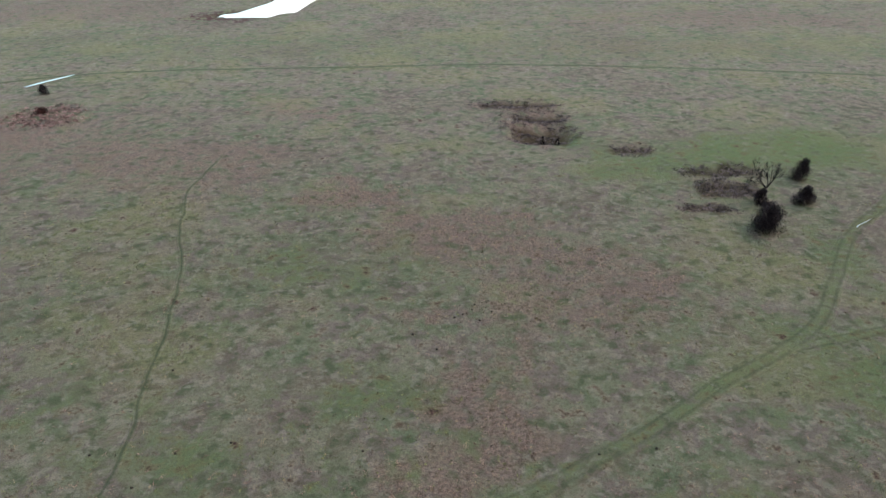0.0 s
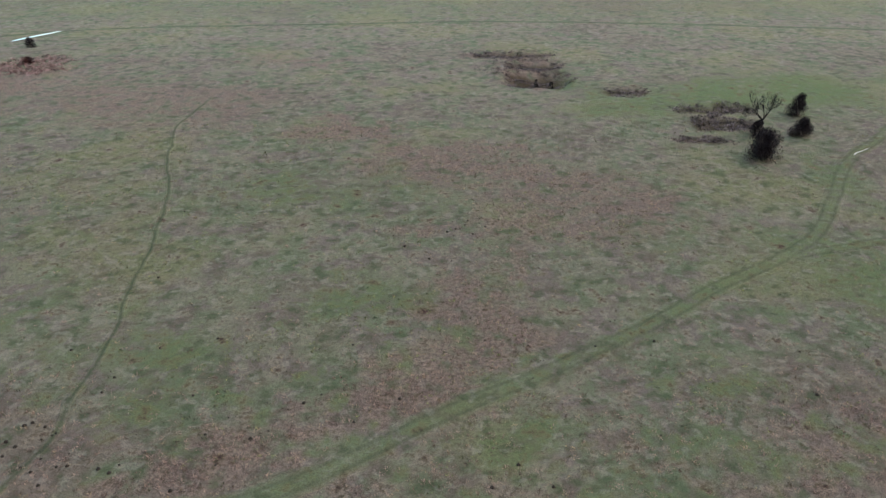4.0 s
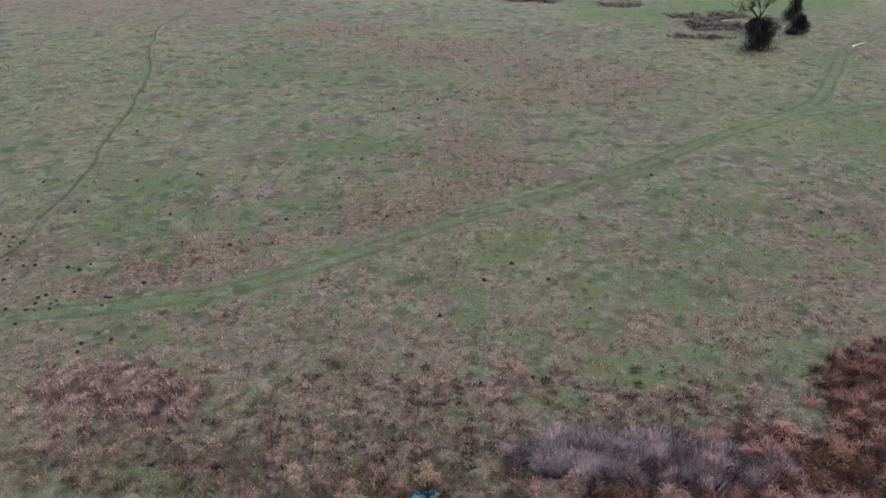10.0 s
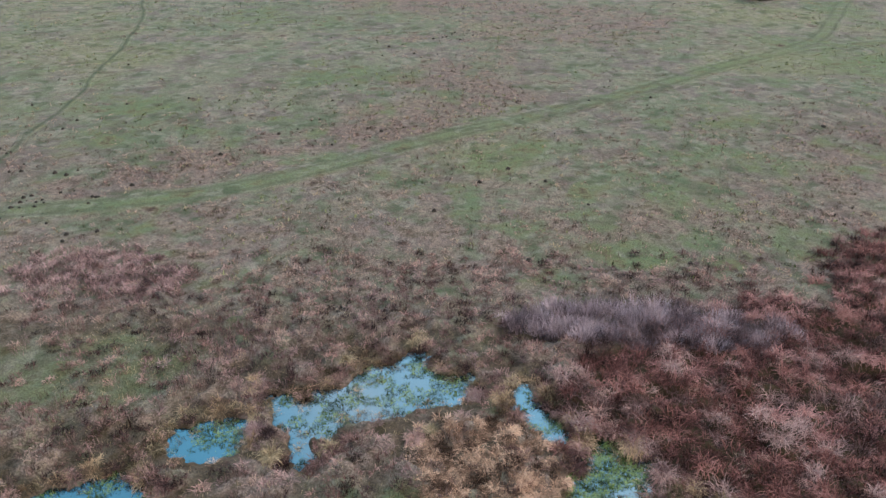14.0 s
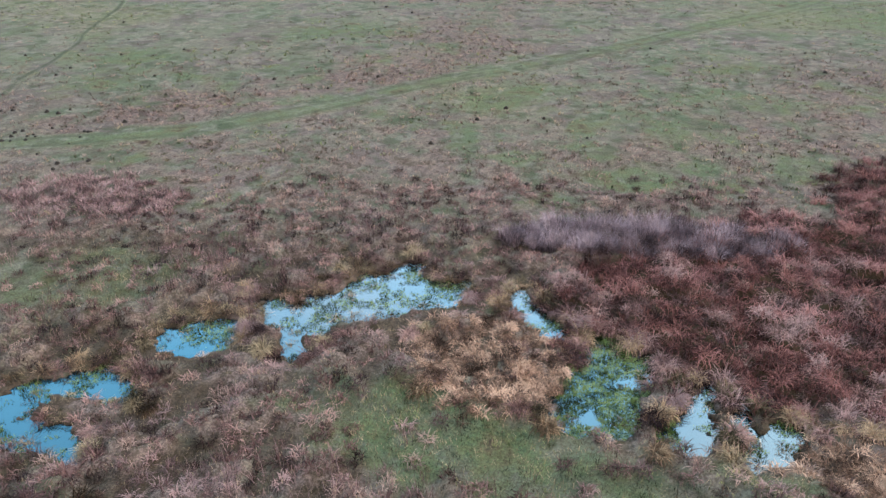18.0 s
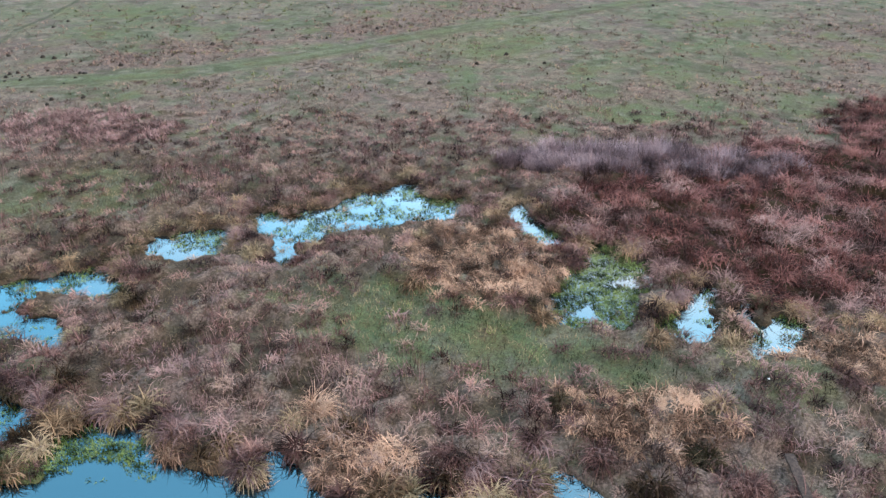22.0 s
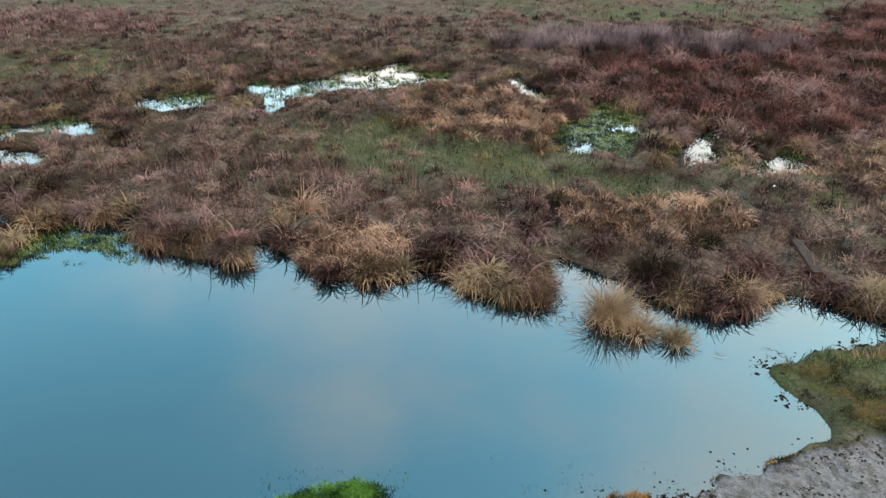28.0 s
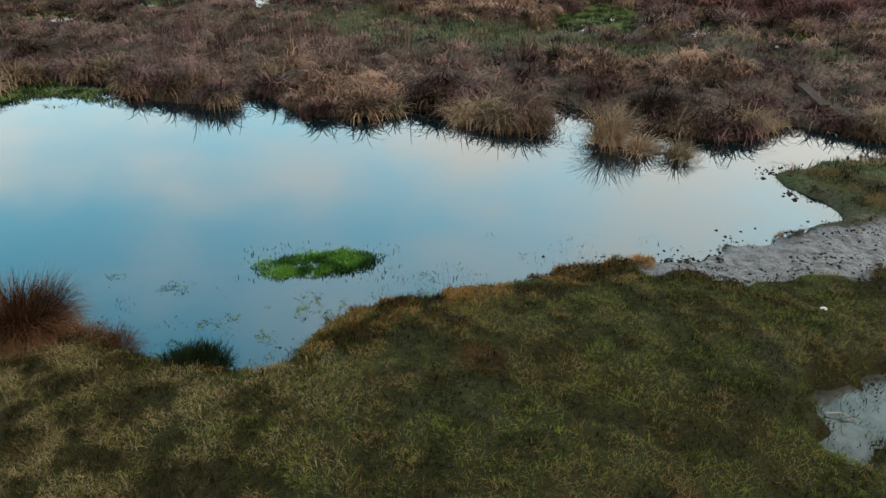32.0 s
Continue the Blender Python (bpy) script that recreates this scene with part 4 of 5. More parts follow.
clump_stuff("bank_tufts", strew(1500, -5, 9.5, -13.5, -6.5, lambda x, y, d, *z: bank(x, y, d) * smooth(0.3, 0.8, vnoise(x, y, 0.9, 92))), 45, 0.14, (0.07, 0.16), (0.005, 0.010), 0.9, (0.6, 1.9),
            M_FADED, "taller faded grass tufts on the near bank", "grass")
clump_stuff("dark_bank_tufts", strew(1800, -5, 9.5, -13.5, -6.5, lambda x, y, d, *z: bank(x, y, d) * smooth(0.3, 0.8, vnoise(x, y, 0.8, 93))), 45, 0.14, (0.05, 0.12), (0.005, 0.010), 0.9, (0.5, 1.5),
            M_BANK, "dark green grass tufts on the near bank", "grass")

blade_stuff("spit_moss", strew(44000, 7.5, 15, -6, -2, lambda x, y, d, *z: bank(x, y, d) * smooth(0.4, 0.6, vnoise(x, y, 0.7, 107))), (0.04, 0.12), (0.008, 0.014), (0.1, 0.9), (0.2, 1.2), M_RUSH,
            "brown dead grass on the spit in the pond", "grass")
wider = lambda x, y, d, *z: bank(x, y, d) * smooth(24, 8, np.abs(x - 2)) * smooth(-24, -16, y) * (1 - 0.8 * hem(x, y))
blade_stuff("outer_bank_grass", strew(60000, -22, 26, -24, -5, wider), (0.06, 0.16), (0.014, 0.026), (0.1, 0.9), (0.2, 1.2), M_BANK, "short turf farther along the near bank", "grass")

base = strew(9000, 5.2, 9, -12.8, -10, lambda x, y, d, *z: smooth(-0.40, 0.0, d + 0.6 * (vnoise(x, y, 0.3, 109) - 0.5)) * smooth(0.3, 0.15, d))
base[:, 2] = np.maximum(base[:, 2], -0.02)
blade_stuff("puddle_grass", base, (0.04, 0.10), (0.006, 0.012), (0.1, 0.9), (0.2, 1.2), M_BANK, "grass growing through the edge of a puddle", "grass")

# ---- green weed in the water
weed = lambda x, y, d, *z: (d < 0.1) * (blob(x, y, -0.45, -7.45, 0.88, 0.40, 8, 0.5, 0.22, 95) * smooth(0.12, 0.35, vnoise(x, y, 0.25, 94)) + 0.008)
base = strew(60000, -1.8, 0.9, -8, -6.7, weed)
base[:, 2] = -0.02
blade_stuff("weed_patch", base, (0.03, 0.10), (0.010, 0.02), (0.1, 1.3), (0.2, 0.8), M_WEED, "bright green patch of floating water weed", "water weed")
patchy = lambda x, y: vnoise(x, y, 0.7, 96) + 0.29 * blob(x, y, 7.6, 11, 2.8, 4.5, 0, 1) + 0.20 * blob(x, y, -9.5, 2.2, 3.4, 1.5, 0, 1) + 0.17 * blob(x, y, -1.0, 18.3, 5.5, 3.5, 0, 1) + 0.10 * blob(x, y, -10, 13, 7, 4, 0, 1) + 0.08 * blob(x, y, 12, 8, 3, 2.5, 0, 1)
pool_weed = lambda x, y, d, *z: (d < 0.2) * smooth(0.53, 0.70, patchy(x, y))
base = np.vstack([strew(int(520 * (w - x0) * (h - y0)), x0, w, y0, h, pool_weed) for x0, w, y0, h in
                  ((-16, -11, 7, 13), (-11, -7, 13.5, 16.2), (-7.4, 3.5, 12.8, 22), (4.8, 10.3, 7.8, 18.2), (5.2, 10.3, 7.8, 14.8), (8.8, 15, 6.2, 10.8), (-14.2, -6.6, 0.9, 4.6), (-10.2, -6.8, 1.2, 3.6))])
base[:, 2] = -0.02
blade_stuff("pool_weed", base, (0.06, 0.18), (0.022, 0.045), (0.4, 1.3), (0.2, 0.8), M_POOL, "green weed growing through the shallow pools", "water weed")


islets = strew(2400, -16, 15, 6, 21.5, lambda x, y, d, *z: smooth(-1.0, -0.3, d) * smooth(0.1, -0.05, d) * smooth(0.50, 0.62, vnoise(x, y, 0.9, 130)))
islets[:, 2] = np.maximum(islets[:, 2], -0.04)
for name, k, m in (("pool_reeds", 0, M_REED), ("olive_pool_reeds", 1, M_OLIVE)):
    clump_stuff(name, apart(islets[k::2], 0.3), 46, 0.2, (0.2, 0.45), (0.014, 0.026), 0.8, (1.2, 2.8), m, "low dead reeds standing in the shallow pools", "reeds", 2, 1.2)


# ---- single clumps on the shores
def lone(name, x, y, blades, radius, length, width, material, label, category, size=1.0, **more):
    ob = new(name, make_tussock(name, blades, radius, length, width, material, **more))
    ob.matrix_world = Matrix.LocRotScale(on_ground(x, y, -0.02), None, (size, size, size))
    return tagged(ob, label, category)


lone("island_tussock", 5.45, -2.0, 620, 0.34, (0.8, 1.4), (0.010, 0.020), M_REED, "tall drooping reed tussock standing in the pond", "reed tussock", spreadout=0.22, droop=(0.7, 2.7), size=0.9, fallen=0.35, swirl=1.2)
lone("island_tussock", 6.05, -2.45, 200, 0.34, (0.35, 0.7), (0.014, 0.026), M_REED, "low reed tussock trailing into the pond", "reed tussock", droop=(0.8, 1.8))
lone("island_tussock", 6.8, -2.85, 200, 0.26, (0.4, 0.6), (0.010, 0.02), M_OLIVE, "small olive reed tussock at the islet's tip", "reed tussock", droop=(0.8, 1.8))
root = new("rust_tussock")
root.location = on_ground(-4.2, -9.55, -0.02)
for name, mesh in (("crown", make_tussock("crown", 2200, 0.40, (0.5, 0.95), (0.005, 0.010), M_EMBER, 0.42, (0.3, 2.2), 4, 0.02, 0.15)),
                   ("skirt", make_tussock("skirt", 1100, 0.46, (0.4, 0.75), (0.005, 0.010), M_RUSH, 0.9, (1.4, 2.4), 4, 0.5, 0.1))):
    ob = new(name, mesh)
    ob.parent = root
    tagged(ob, "hanging paler dead leaves" if name == "skirt" else "")
tagged(root, "large rust-brown rush tussock on the near bank", "rush tussock")
lone("brown_tussock", -2.95, -9.85, 420, 0.28, (0.2, 0.38), (0.005, 0.01), M_EMBER, "small withered brown tussock at the water's edge", "tussock")
lone("rush_clump", -1.62, -10.62, 2400, 0.42, (0.14, 0.32), (0.006, 0.011), M_PINE, "dark green rush clump at the water's edge", "rush clump", spreadout=0.6, droop=(0.2, 1.2), fallen=0.1, swirl=1.2)
lone("dry_tuft", 1.95, -10.75, 420, 0.26, (0.08, 0.2), (0.004, 0.008), M_EMBER, "dry brown tuft on the grassy mound", "grass tuft")
lone("moss_clump", 4.76, -7.60, 420, 0.2, (0.05, 0.13), (0.006, 0.012), M_MOSS, "small rust-brown moss clump at the edge of the mud", "moss clump", fallen=0.1)


# ---------------------------------------------------------------- trees and shrubs
def tube(pts, radii, sides=6):
    """A tapered branch along points."""
    pts, verts = np.array(pts, float), []
    t = np.gradient(pts, axis=0)
    for p, d, r in zip(pts, t, radii):
        d = d / (np.linalg.norm(d) + 1e-9)
        a = np.cross(d, [0.3, 0.9, 0.2])
        a /= np.linalg.norm(a)
        b = np.cross(d, a)
        for k in range(sides):
            w = 2 * np.pi * k / sides
            verts.append(p + r * (np.cos(w) * a + np.sin(w) * b))
    faces = []
    for i in range(len(pts) - 1):
        for k in range(sides):
            a, b = i * sides + k, i * sides + (k + 1) % sides
            faces += [(a, b, b + sides), (a, b + sides, a + sides)]
    return np.array(verts), np.array(faces)


def part(name, mesh, parent, label=""):
    ob = new(name, mesh)
    ob.parent = parent
    return tagged(ob, label)


def branch_out(start, heading, length, radius, depth, wood, tips):
    """A crooked limb with smaller ones along it."""
    n, p, d, pts = 5, np.array(start, float), np.array(heading, float), [np.array(start, float)]
    for _ in range(n):
        d = d + rng.normal(0, 0.16, 3) + [0, 0, 0.06]
        d /= np.linalg.norm(d)
        p = p + d * length / n
        pts.append(p)
    wood.append(tube(pts, np.linspace(radius, radius * 0.4, n + 1), 6 if depth > 1 else 4))
    tips.append(pts[-1])
    if depth:
        for k in range(3 if depth > 1 else 4):
            j = rng.integers(2, n + 1)
            side = d + rng.normal(0, 0.65, 3)
            side /= np.linalg.norm(side)
            branch_out(pts[j], side, length * rng.uniform(0.5, 0.75), radius * 0.5, depth - 1, wood, tips)


def bare_tree(x, y, height):
    root = new("bare_tree")
    root.location = on_ground(x, y, -0.1)
    tips = []
    trunk = tube([(0, 0, 0), (0.1, 0.05, height * 0.15), (-0.05, 0.1, height * 0.32)], (0.34, 0.27, 0.22), 10)
    for k in range(5):
        a = k * 1.26 + rng.uniform(-0.3, 0.3)
        wood = []
        branch_out((-0.05, 0.1, height * 0.3), (0.55 * np.cos(a), 0.55 * np.sin(a), 0.9), height * 0.36, 0.11, 3, wood, tips)
        part("limb", joined("limb", wood, M_DARK), root)
    part("trunk", joined("trunk", [trunk], M_BARK), root, "pale grey trunk")
    base = np.repeat(np.array(tips), 5, 0)
    n = len(base)
    v, f = blade_arrays(base, rng.uniform(0, 6.28, n), rng.uniform(0.4, 1.0, n), rng.uniform(0.02, 0.04, n), rng.uniform(0.1, 1.3, n), rng.uniform(-0.3, 0.3, n))
    part("twigs", mesh_from("twigs", v, f, M_DARK), root)
    return tagged(root, "leafless grey tree with spreading crown above shrubs", "tree")


def dark_shrub(x, y, width, height, label, leaves=2600, leaf=(0.15, 0.38), material=None):
    leaves = int(leaves * 3)
    root = new("shrub")
    root.location = on_ground(x, y, -0.1)
    for k in range(7):
        a, lean = k * 0.9 + rng.uniform(-0.3, 0.3), rng.uniform(0.1, 0.6)
        stem = (tube([(0, 0, 0), (0.2 * np.cos(a), 0.2 * np.sin(a), height * 0.3), (lean * width * 0.5 * np.cos(a), lean * width * 0.5 * np.sin(a), height * 0.75)], (0.09, 0.06, 0.025), 5))
        part("stem", joined("stem", [stem], M_BARK), root)
    # lobes make the outline uneven, the lowest ones rest on the grass
    lobes = [(rng.uniform(-0.25, 0.25) * width, rng.uniform(-0.25, 0.25) * width, z * height, rng.uniform(0.22, 0.31) * width * (1.25 - 0.75 * z)) for z in np.linspace(0.12, 0.80, 14)]
    lobes = [(cx * (1.15 - cz / height), cy * (1.15 - cz / height), cz, r) for cx, cy, cz, r in lobes]
    base = []
    for i in range(leaves):
        cx, cy, cz, r = lobes[i % len(lobes)]
        d = rng.normal(0, 1, 3)
        d /= np.linalg.norm(d)
        q = np.array([cx, cy, cz]) + d * r * (rng.random() ** 0.4) * [1, 1, 0.9]
        base.append([q[0], q[1], max(q[2], 0.1)])
    n = len(base)
    v, f = blade_arrays(np.array(base), rng.uniform(0, 6.28, n), rng.uniform(*leaf, n), rng.uniform(0.04, 0.09, n), rng.uniform(0.0, 1.6, n), rng.uniform(-0.5, 0.8, n))
    part("crown", mesh_from("crown", v, f, material or M_DARK), root)
    return tagged(root, label, "shrub")


bare_tree(59.2, 129.0, 7.8)
dark_shrub(55.2, 116.8, 7.6, 5.4, "dense dark round shrub standing in the meadow", 5200)
dark_shrub(58.0, 127.5, 4.0, 3.0, "low dark shrub at the foot of a bare tree", 1800)
dark_shrub(66.0, 127.5, 4.6, 3.6, "dark leafless shrub beside a hollow", 2600)
dark_shrub(69.6, 138.0, 4.8, 4.8, "dark shrub with uneven crown on green turf", 2600)
dark_shrub(-104.0, 195.0, 4.2, 2.4, "small dark bush near the far wheel track", 900)
dark_shrub(-97.5, 179.0, 5.0, 1.2, "low reddish bramble in a pink withered patch", 900, material=M_RUST)
dark_shrub(21.6, 158.6, 1.3, 2.2, "small dark shrub on the lip of a pit", 320)
dark_shrub(25.0, 159.8, 1.3, 2.4, "small dark shrub on the lip of a pit", 320)


# ---------------------------------------------------------------- loose things
def lump(name, radius, height, material, rough=0.3, sides=14, rings=5, seed=1):
    """A low uneven mound."""
    verts, faces = [(0, 0, height)], []
    for i in range(1, rings + 1):
        r = i / rings
        for k in range(sides):
            a = 2 * np.pi * k / sides
            c, s = math.cos(a), math.sin(a)
            w = 1 + rough * (float(vnoise(np.array([c * 2 + r + seed * 7.1]), np.array([s * 2 - r]), 0.7, seed)[0]) - 0.5) * 2
            verts.append((radius * r * w * c, radius * r * w * s, height * (1 - r**1.8) * w - 0.04 * (i == rings)))
    for k in range(sides):
        faces.append((0, 1 + k, 1 + (k + 1) % sides))
    for i in range(rings - 1):
        for k in range(sides):
            a, b = 1 + i * sides + k, 1 + i * sides + (k + 1) % sides
            faces += [(a, a + sides, b + sides), (a, b + sides, b)]
    return mesh_from(name, verts, faces, material, True)


mole_meshes = [lump("molehill", 0.28, 0.26, M_SOIL, 0.4, seed=s) for s in (1, 2, 3, 4)]
centres = [(-32, 41, 4.5, 26), (-36, 49, 3.5, 14), (-25, 38, 4, 10), (-24, 45, 6, 8), (-20, 51, 5, 5), (-9, 56, 5, 6), (6, 93, 4, 14), (0, 86, 8, 8), (25, 60, 16, 10), (-30, 65, 8, 7), (5, 45, 12, 7), (12, 29.5, 4, 4)]
for cx, cy, r, n in centres:
    for _ in range(n):
        ob = new("molehill", mole_meshes[rng.integers(4)])
        s = rng.uniform(0.3, 0.8)
        ob.matrix_world = Matrix.LocRotScale(on_ground(cx + rng.normal(0, r * 0.6), cy + rng.normal(0, r * 0.6)), Euler((0, 0, rng.uniform(0, 6.28))), (s, s, s))
        tagged(ob, "dark earth molehill in the meadow grass", "molehill", "molehills in the meadow")


def board(name, a, b, width, thick, label, category, material=None):
    """A weathered plank from a to b, slightly bowed, with worn ends."""
    bm = bmesh.new()
    a, b = Vector(a), Vector(b)
    along = b - a
    side = Vector((-along.y, along.x, 0)).normalized() * width / 2
    n, rows = 8, []
    for i in range(n + 1):
        p = a + along * (i / n) + Vector((0, 0, 0.015 * math.sin(i / n * 3.14)))
        w = side * (1 + 0.08 * math.sin(i * 2.3)) * (0.9 if i in (0, n) else 1)
        up = Vector((0, 0, thick))
        rows.append([bm.verts.new(p + q) for q in (-w, w, w * 0.96 + up, -w * 0.96 + up)])
    for r, q in zip(rows[:-1], rows[1:]):
        for k in range(4):
            bm.faces.new((r[k], r[(k + 1) % 4], q[(k + 1) % 4], q[k]))
    bm.faces.new(rows[0][::-1])
    bm.faces.new(rows[-1])
    bmesh.ops.recalc_face_normals(bm, faces=bm.faces)
    me = bpy.data.meshes.new(name)
    bm.to_mesh(me)
    bm.free()
    me.materials.append(material or M_BOARD)
    return tagged(new(name, me), label, category)


board("plank", on_ground(11.19, 1.18, 0.26), on_ground(11.05, -0.5, 0.22), 0.28, 0.08, "weathered grey-brown plank lying in the sedge", "plank")
board("short_board", on_ground(10.95, -0.62, 0.03), on_ground(11.72, -0.58, 0.03), 0.13, 0.035, "short weathered board near the water", "board")
board("plank", (11.64, -1.2, 0.16), (11.62, -1.95, 0.02), 0.2, 0.04, "dark plank sloping into the pond", "plank")
board("floating_stick", (13.05, 7.86, 0.0), (12.93, 7.4, 0.03), 0.045, 0.04, "pale stick floating in a pool", "stick", M_PALE)


def litter(x, y, size, label):
    ob = new("litter", lump("litter", size, size * 0.3, M_WHITE, 0.25, 10, 4, 9))
    ob.location = on_ground(x, y, 0.02)
    ob.scale = (1.3, 0.7, 1)
    return tagged(ob, label, "litter")


litter(6.95, -9.31, 0.052, "crumpled white plastic litter on the grass")
litter(11.8, 4.3, 0.035, "small white litter on the grassy bank")
rock = new("pale_rock", lump("pale_rock", 0.7, 0.6, M_BARK, 0.3, 10, 4, 5))
rock.location = on_ground(15.3, 173.6)
tagged(rock, "pale boulder on the edge of a pit", "rock")


def twig(name, pts, radius, material, label):
    v, f = tube(pts, np.linspace(radius, radius * 0.4, len(pts)), 5)
    return tagged(new(name, mesh_from(name, v, f, material, True)), label, "twig")


twig("twig", [(6.1, -11.28, 0.03), (6.28, -11.31, 0.06), (6.42, -11.4, 0.02)], 0.012, M_PALE, "pale bent twig lying in a puddle")
twig("twig", [(6.25, -11.38, 0.02), (6.4, -11.36, 0.05), (6.46, -11.42, 0.04)], 0.008, M_BARK, "thin dark twig lying in a puddle")
for x, y in ((-4.45, 0.45), (-4.2, 0.4), (-3.3, 0.35), (-1.05, -0.05), (-0.85, -0.1), (0.2, -0.25), (0.95, -0.2), (1.4, -0.3), (7.3, -2.2), (9.2, -1.5), (-5.2, 0.9)):
    lean = rng.normal(0, 0.06, 2)
    h = rng.uniform(0.35, 0.75)
    twig("dead_reed", [(x, y, -0.15), (x + lean[0], y + lean[1], h * 0.6), (x + lean[0] * 3, y + lean[1] * 2, h)], 0.012, M_DARK, "dark broken reed stem standing in the pond")


def clods(name, count, x0, x1, y0, y1, density, size, label):
    base = strew(count, x0, x1, y0, y1, density)
    base[:, 2] = np.maximum(base[:, 2], -0.01)
    unit = np.array([(1, 0, 0), (0.3, 0.95, 0), (-0.8, 0.6, 0), (-0.8, -0.6, 0), (0.3, -0.95, 0), (0.1, 0.1, 0.7)])
    tri = np.array([(0, 1, 5), (1, 2, 5), (2, 3, 5), (3, 4, 5), (4, 0, 5)])
    s = rng.uniform(*size, len(base))
    v = base[:, None] + unit[None] * s[:, None, None] * rng.uniform(0.6, 1.3, (len(base), 6, 1))
    f = (np.arange(len(base))[:, None, None] * 6 + tri[None]).reshape(-1, 3)
    return tagged(new(name, mesh_from(name, v.reshape(-1, 3), f, M_SOIL)), label, "clods", kind="stuff")


shore = lambda x, y, d, *z: smooth(-0.5, -0.1, d) * smooth(0.25, 0.05, d) * smooth(0.45, 0.65, vnoise(x, y, 0.6, 97))
clods("shore_clods", 2600, -5, 9, -11, -6, shore, (0.015, 0.05), "dark clods of turf along the near shore")
clods("spit_clods", 2600, 7.8, 14, -5.2, -2.0, lambda x, y, d, *z: smooth(-0.25, 0.0, d) * smooth(0.5, 0.15, d) * smooth(0.42, 0.6, vnoise(x, y, 0.5, 129)), (0.02, 0.07), "dark clods along the edge of the mossy spit")
clods("mud_clods", 8000, 4, 15, -9, -5, lambda x, y, d, dry, lush, red, mud: smooth(-0.1, 0.1, d) * mud * smooth(0.42, 0.62, vnoise(x, y, 0.5, 98)), (0.01, 0.045),
      "dark trodden clods on the grey mud")


def sheet(name, line, half, label):
    """A long shallow puddle in a rut."""
    p = np.array(line, float)
    t = np.linspace(0, 1, 24)
    x, y = np.interp(t, np.linspace(0, 1, len(p)), p[:, 0]), np.interp(t, np.linspace(0, 1, len(p)), p[:, 1])
    g = np.stack([-np.gradient(y), np.gradient(x)], 1)
    g /= np.hypot(*g.T)[:, None]
    w = half * np.sqrt(np.clip(np.sin(t * np.pi), 0, 1)) * (0.55 + 0.9 * vnoise(t * 9, t * 0, 1, 99))
    z = ground_height(x, y).max() + 0.04
    L, R = np.stack([x, y], 1) - g * w[:, None], np.stack([x, y], 1) + g * w[:, None]
    v = np.column_stack([np.stack([L, R], 1).reshape(-1, 2), np.full(48, z)])
    return tagged(new(name, mesh_from(name, v, grid_faces(2, 24), M_WATER)), label, "puddle", kind="structure")


sheet("puddle_track", [(69.4, 115.5), (71.5, 118.4), (75.2, 121.0)], 0.07, "narrow water-filled rut on the track")
sheet("puddle_road", [(-112, 200.5), (-108.5, 206), (-103.4, 213)], 0.55, "long puddle on the far wheel track")


# ---- larger reed clumps that stand out on the far shore
for x, y, blades, r, tall, m, label in ((3.1, -0.75, 360, 0.4, 0.72, M_OLIVE, "broad olive reed tussock on the far shore"), (3.8, -0.95, 360, 0.4, 0.72, M_REED, "broad brown reed tussock on the far shore"),
                                        (2.2, -0.25, 260, 0.35, 0.8, M_REED, "tan reed tussock on the far shore"), (-3.9, 0.95, 220, 0.3, 0.6, M_OLIVE, "olive reed tussock drooping into the pond"),
                                        (-6.4, 1.9, 260, 0.35, 0.7, M_STRAW, "pale reed tussock by the weedy shallows"), (8.9, -1.1, 380, 0.42, 0.75, M_REED, "wide brown reed tussock by the plank"),
                                        (8.0, -1.5, 380, 0.42, 0.7, M_BROWN, "dark brown reed tussock over the bank"), (7.3, -1.2, 360, 0.4, 0.65, M_REED, "brown reed tussock overhanging the bank"),
                                        (-2.4, 3.3, 260, 0.3, 1.0, M_STRAW, "upright pale reed tuft above the shore"), (12.3, -1.3, 300, 0.4, 0.8, M_OLIVE, "olive reed tussock at the pond's end")):
    lone("reed_tussock", x, y, blades, r, (tall * 0.75, tall * 1.4), (0.011, 0.022), m, label, "reed tussock", spreadout=0.55, droop=(1.4, 3.3), swirl=1.6, fallen=0.5)
for x, y, m in ((-3.65, -9.75, M_EMBER), (-3.3, -9.75, M_RUSH), (-2.6, -9.85, M_EMBER), (-2.25, -10.05, M_EMBER), (-4.9, -9.9, M_RUSH)):
    lone("brown_tussock", x, y, 240, 0.22, (0.15, 0.34), (0.005, 0.01), m, "low withered brown tussock on the near bank", "tussock", droop=(0.6, 2.0))
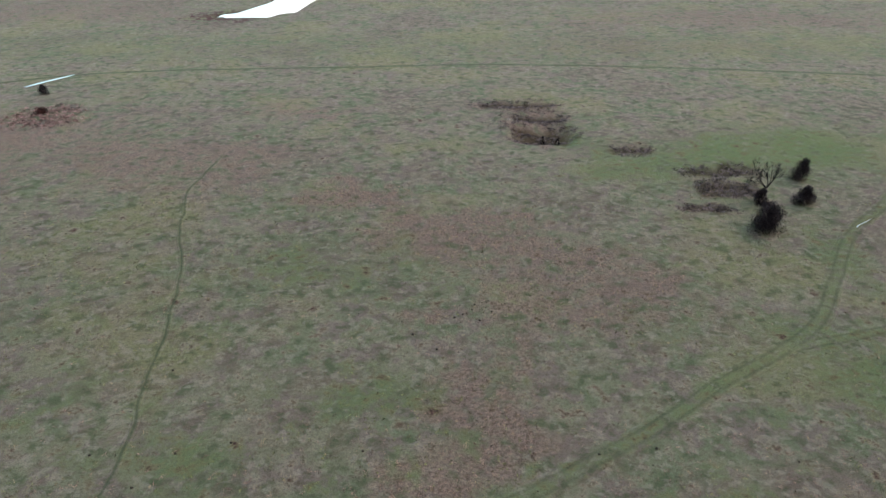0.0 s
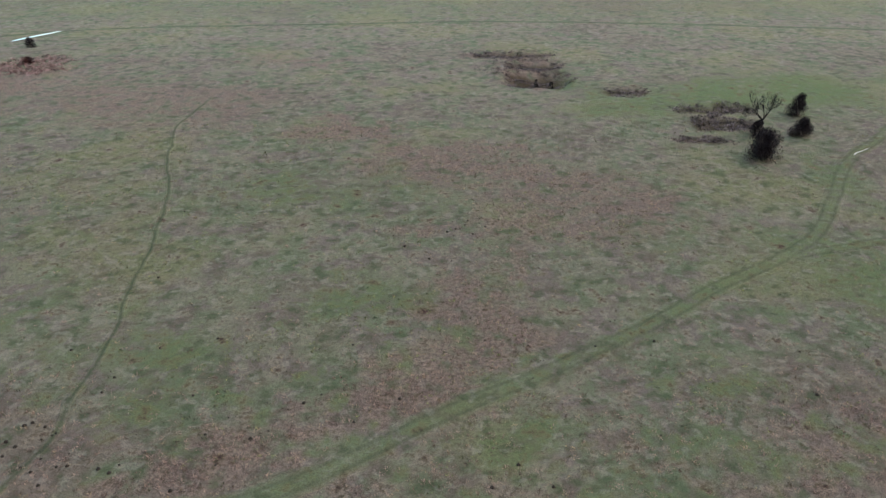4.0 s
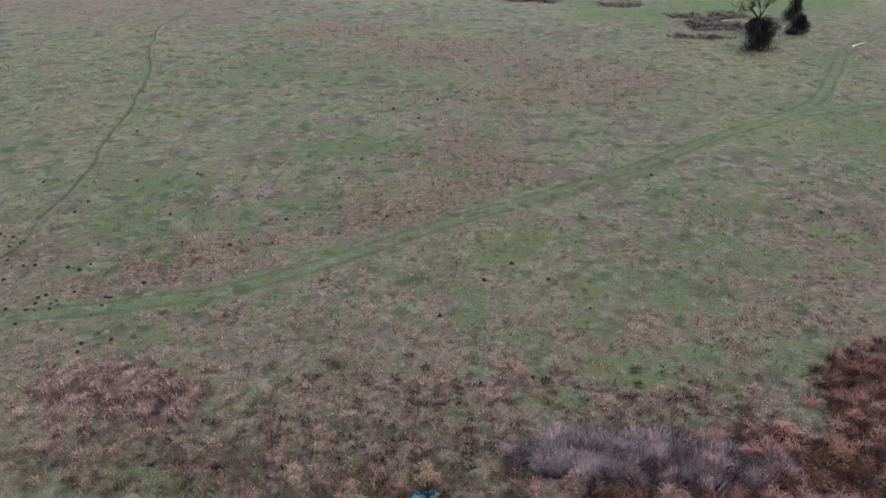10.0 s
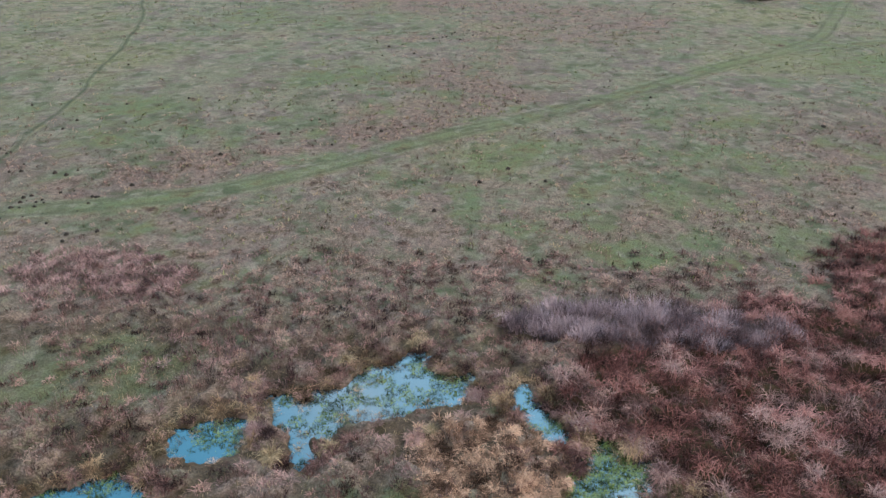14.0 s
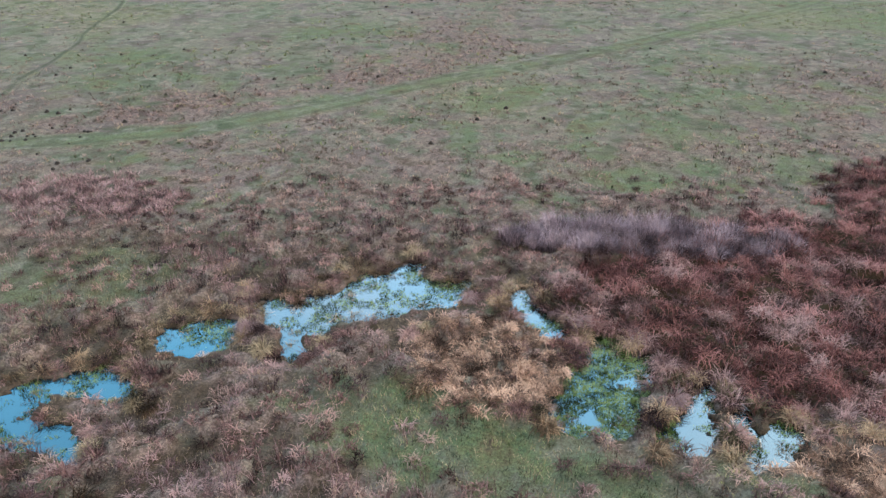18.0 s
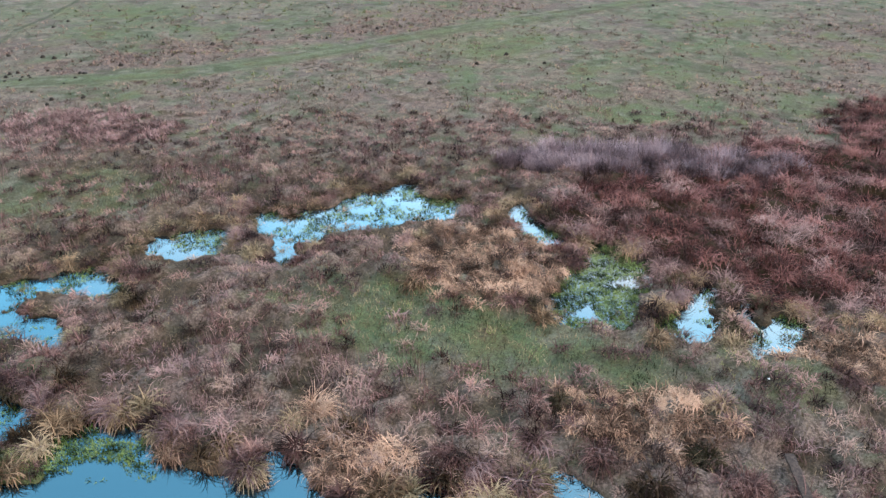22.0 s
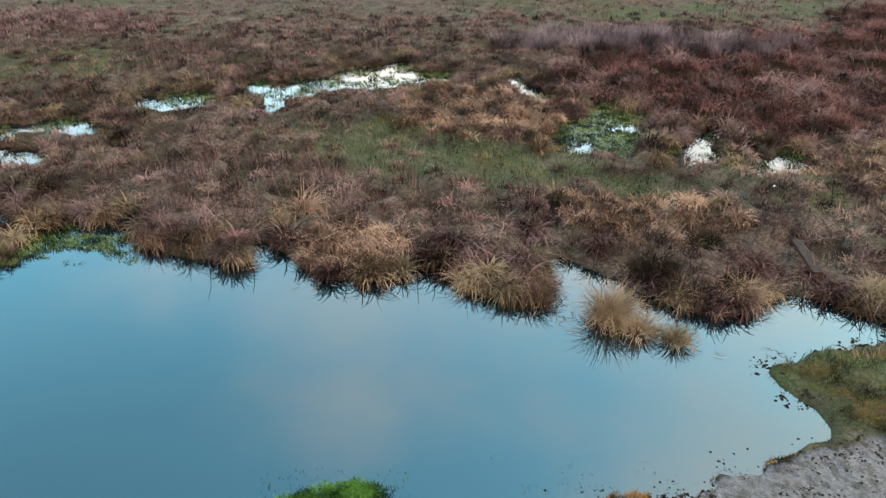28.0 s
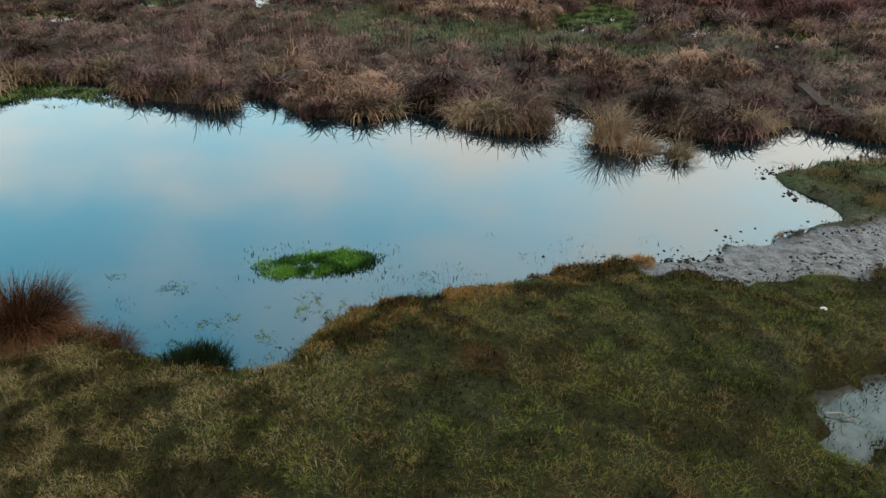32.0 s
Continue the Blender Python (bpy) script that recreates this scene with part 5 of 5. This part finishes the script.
clump_stuff("dark_meadow_tufts", strew(9000, -75, 80, 27, 135, lambda x, y, d, dry, lush, red, mud: smooth(0.4, 0.7, vnoise(x, y, 9, 101)) * (line_distance(x, y, np.array(TRACK)) > 1.6)), 6, 0.2,
            (0.12, 0.3), (0.04, 0.07), 0.8, (0.2, 1.0), M_GREEN, "small dark green tufts dotted over the meadow", "tufts")
blade_stuff("ledge_grass", strew(9000, -15, -9, 0, 2.2, lambda x, y, d, *z: smooth(0.0, 0.15, d) * blob(x, y, -12.2, 1.1, 3.4, 0.9, 0, 0.5, 0.1, 47)), (0.06, 0.2), (0.012, 0.022), (0.1, 0.9), (0.3, 1.2),
            M_GREEN, "green mossy grass on a low ledge in the pond", "grass")


# ---- bits in the water along the shores
base = strew(16000, -4.5, 6, -10.8, -6.4, lambda x, y, d, *z: smooth(-1.5, -0.5, d) * smooth(0.05, -0.1, d) * smooth(0.50, 0.66, vnoise(x, y, 0.4, 105)))
base[:, 2] = -0.02
blade_stuff("shore_weed", base, (0.03, 0.09), (0.006, 0.012), (0.2, 1.2), (0.2, 0.8), M_POOL, "sparse small weed in the shallows by the near shore", "water weed")
base = strew(2600, -5, 9, -3.6, 1.5, lambda x, y, d, *z: smooth(-0.7, -0.3, d) * smooth(0.0, -0.1, d) * smooth(0.5, 0.7, vnoise(x, y, 0.8, 106)))
base[:, 2] = 0.006
blade_stuff("floating_reeds", base, (0.15, 0.4), (0.010, 0.018), (1.45, 1.56), (-0.1, 0.1), M_STRAW, "loose pale reed leaves floating by the far shore", "reeds")
base = strew(26000, -4.2, 1.8, -10.7, -7.7, lambda x, y, d, *z: (d < -0.04) * smooth(-2.2, -0.9, d) * smooth(0.54, 0.66, vnoise(x, y, 0.45, 110)) * smooth(0.4, 0.6, vnoise(x, y, 0.12, 111)))
base[:, 2] = 0.003
blade_stuff("floating_weed", base, (0.015, 0.04), (0.008, 0.018), (1.30, 1.54), (-0.05, 0.05), M_POOL, "scattered pale weed floating by the near shore", "water weed")
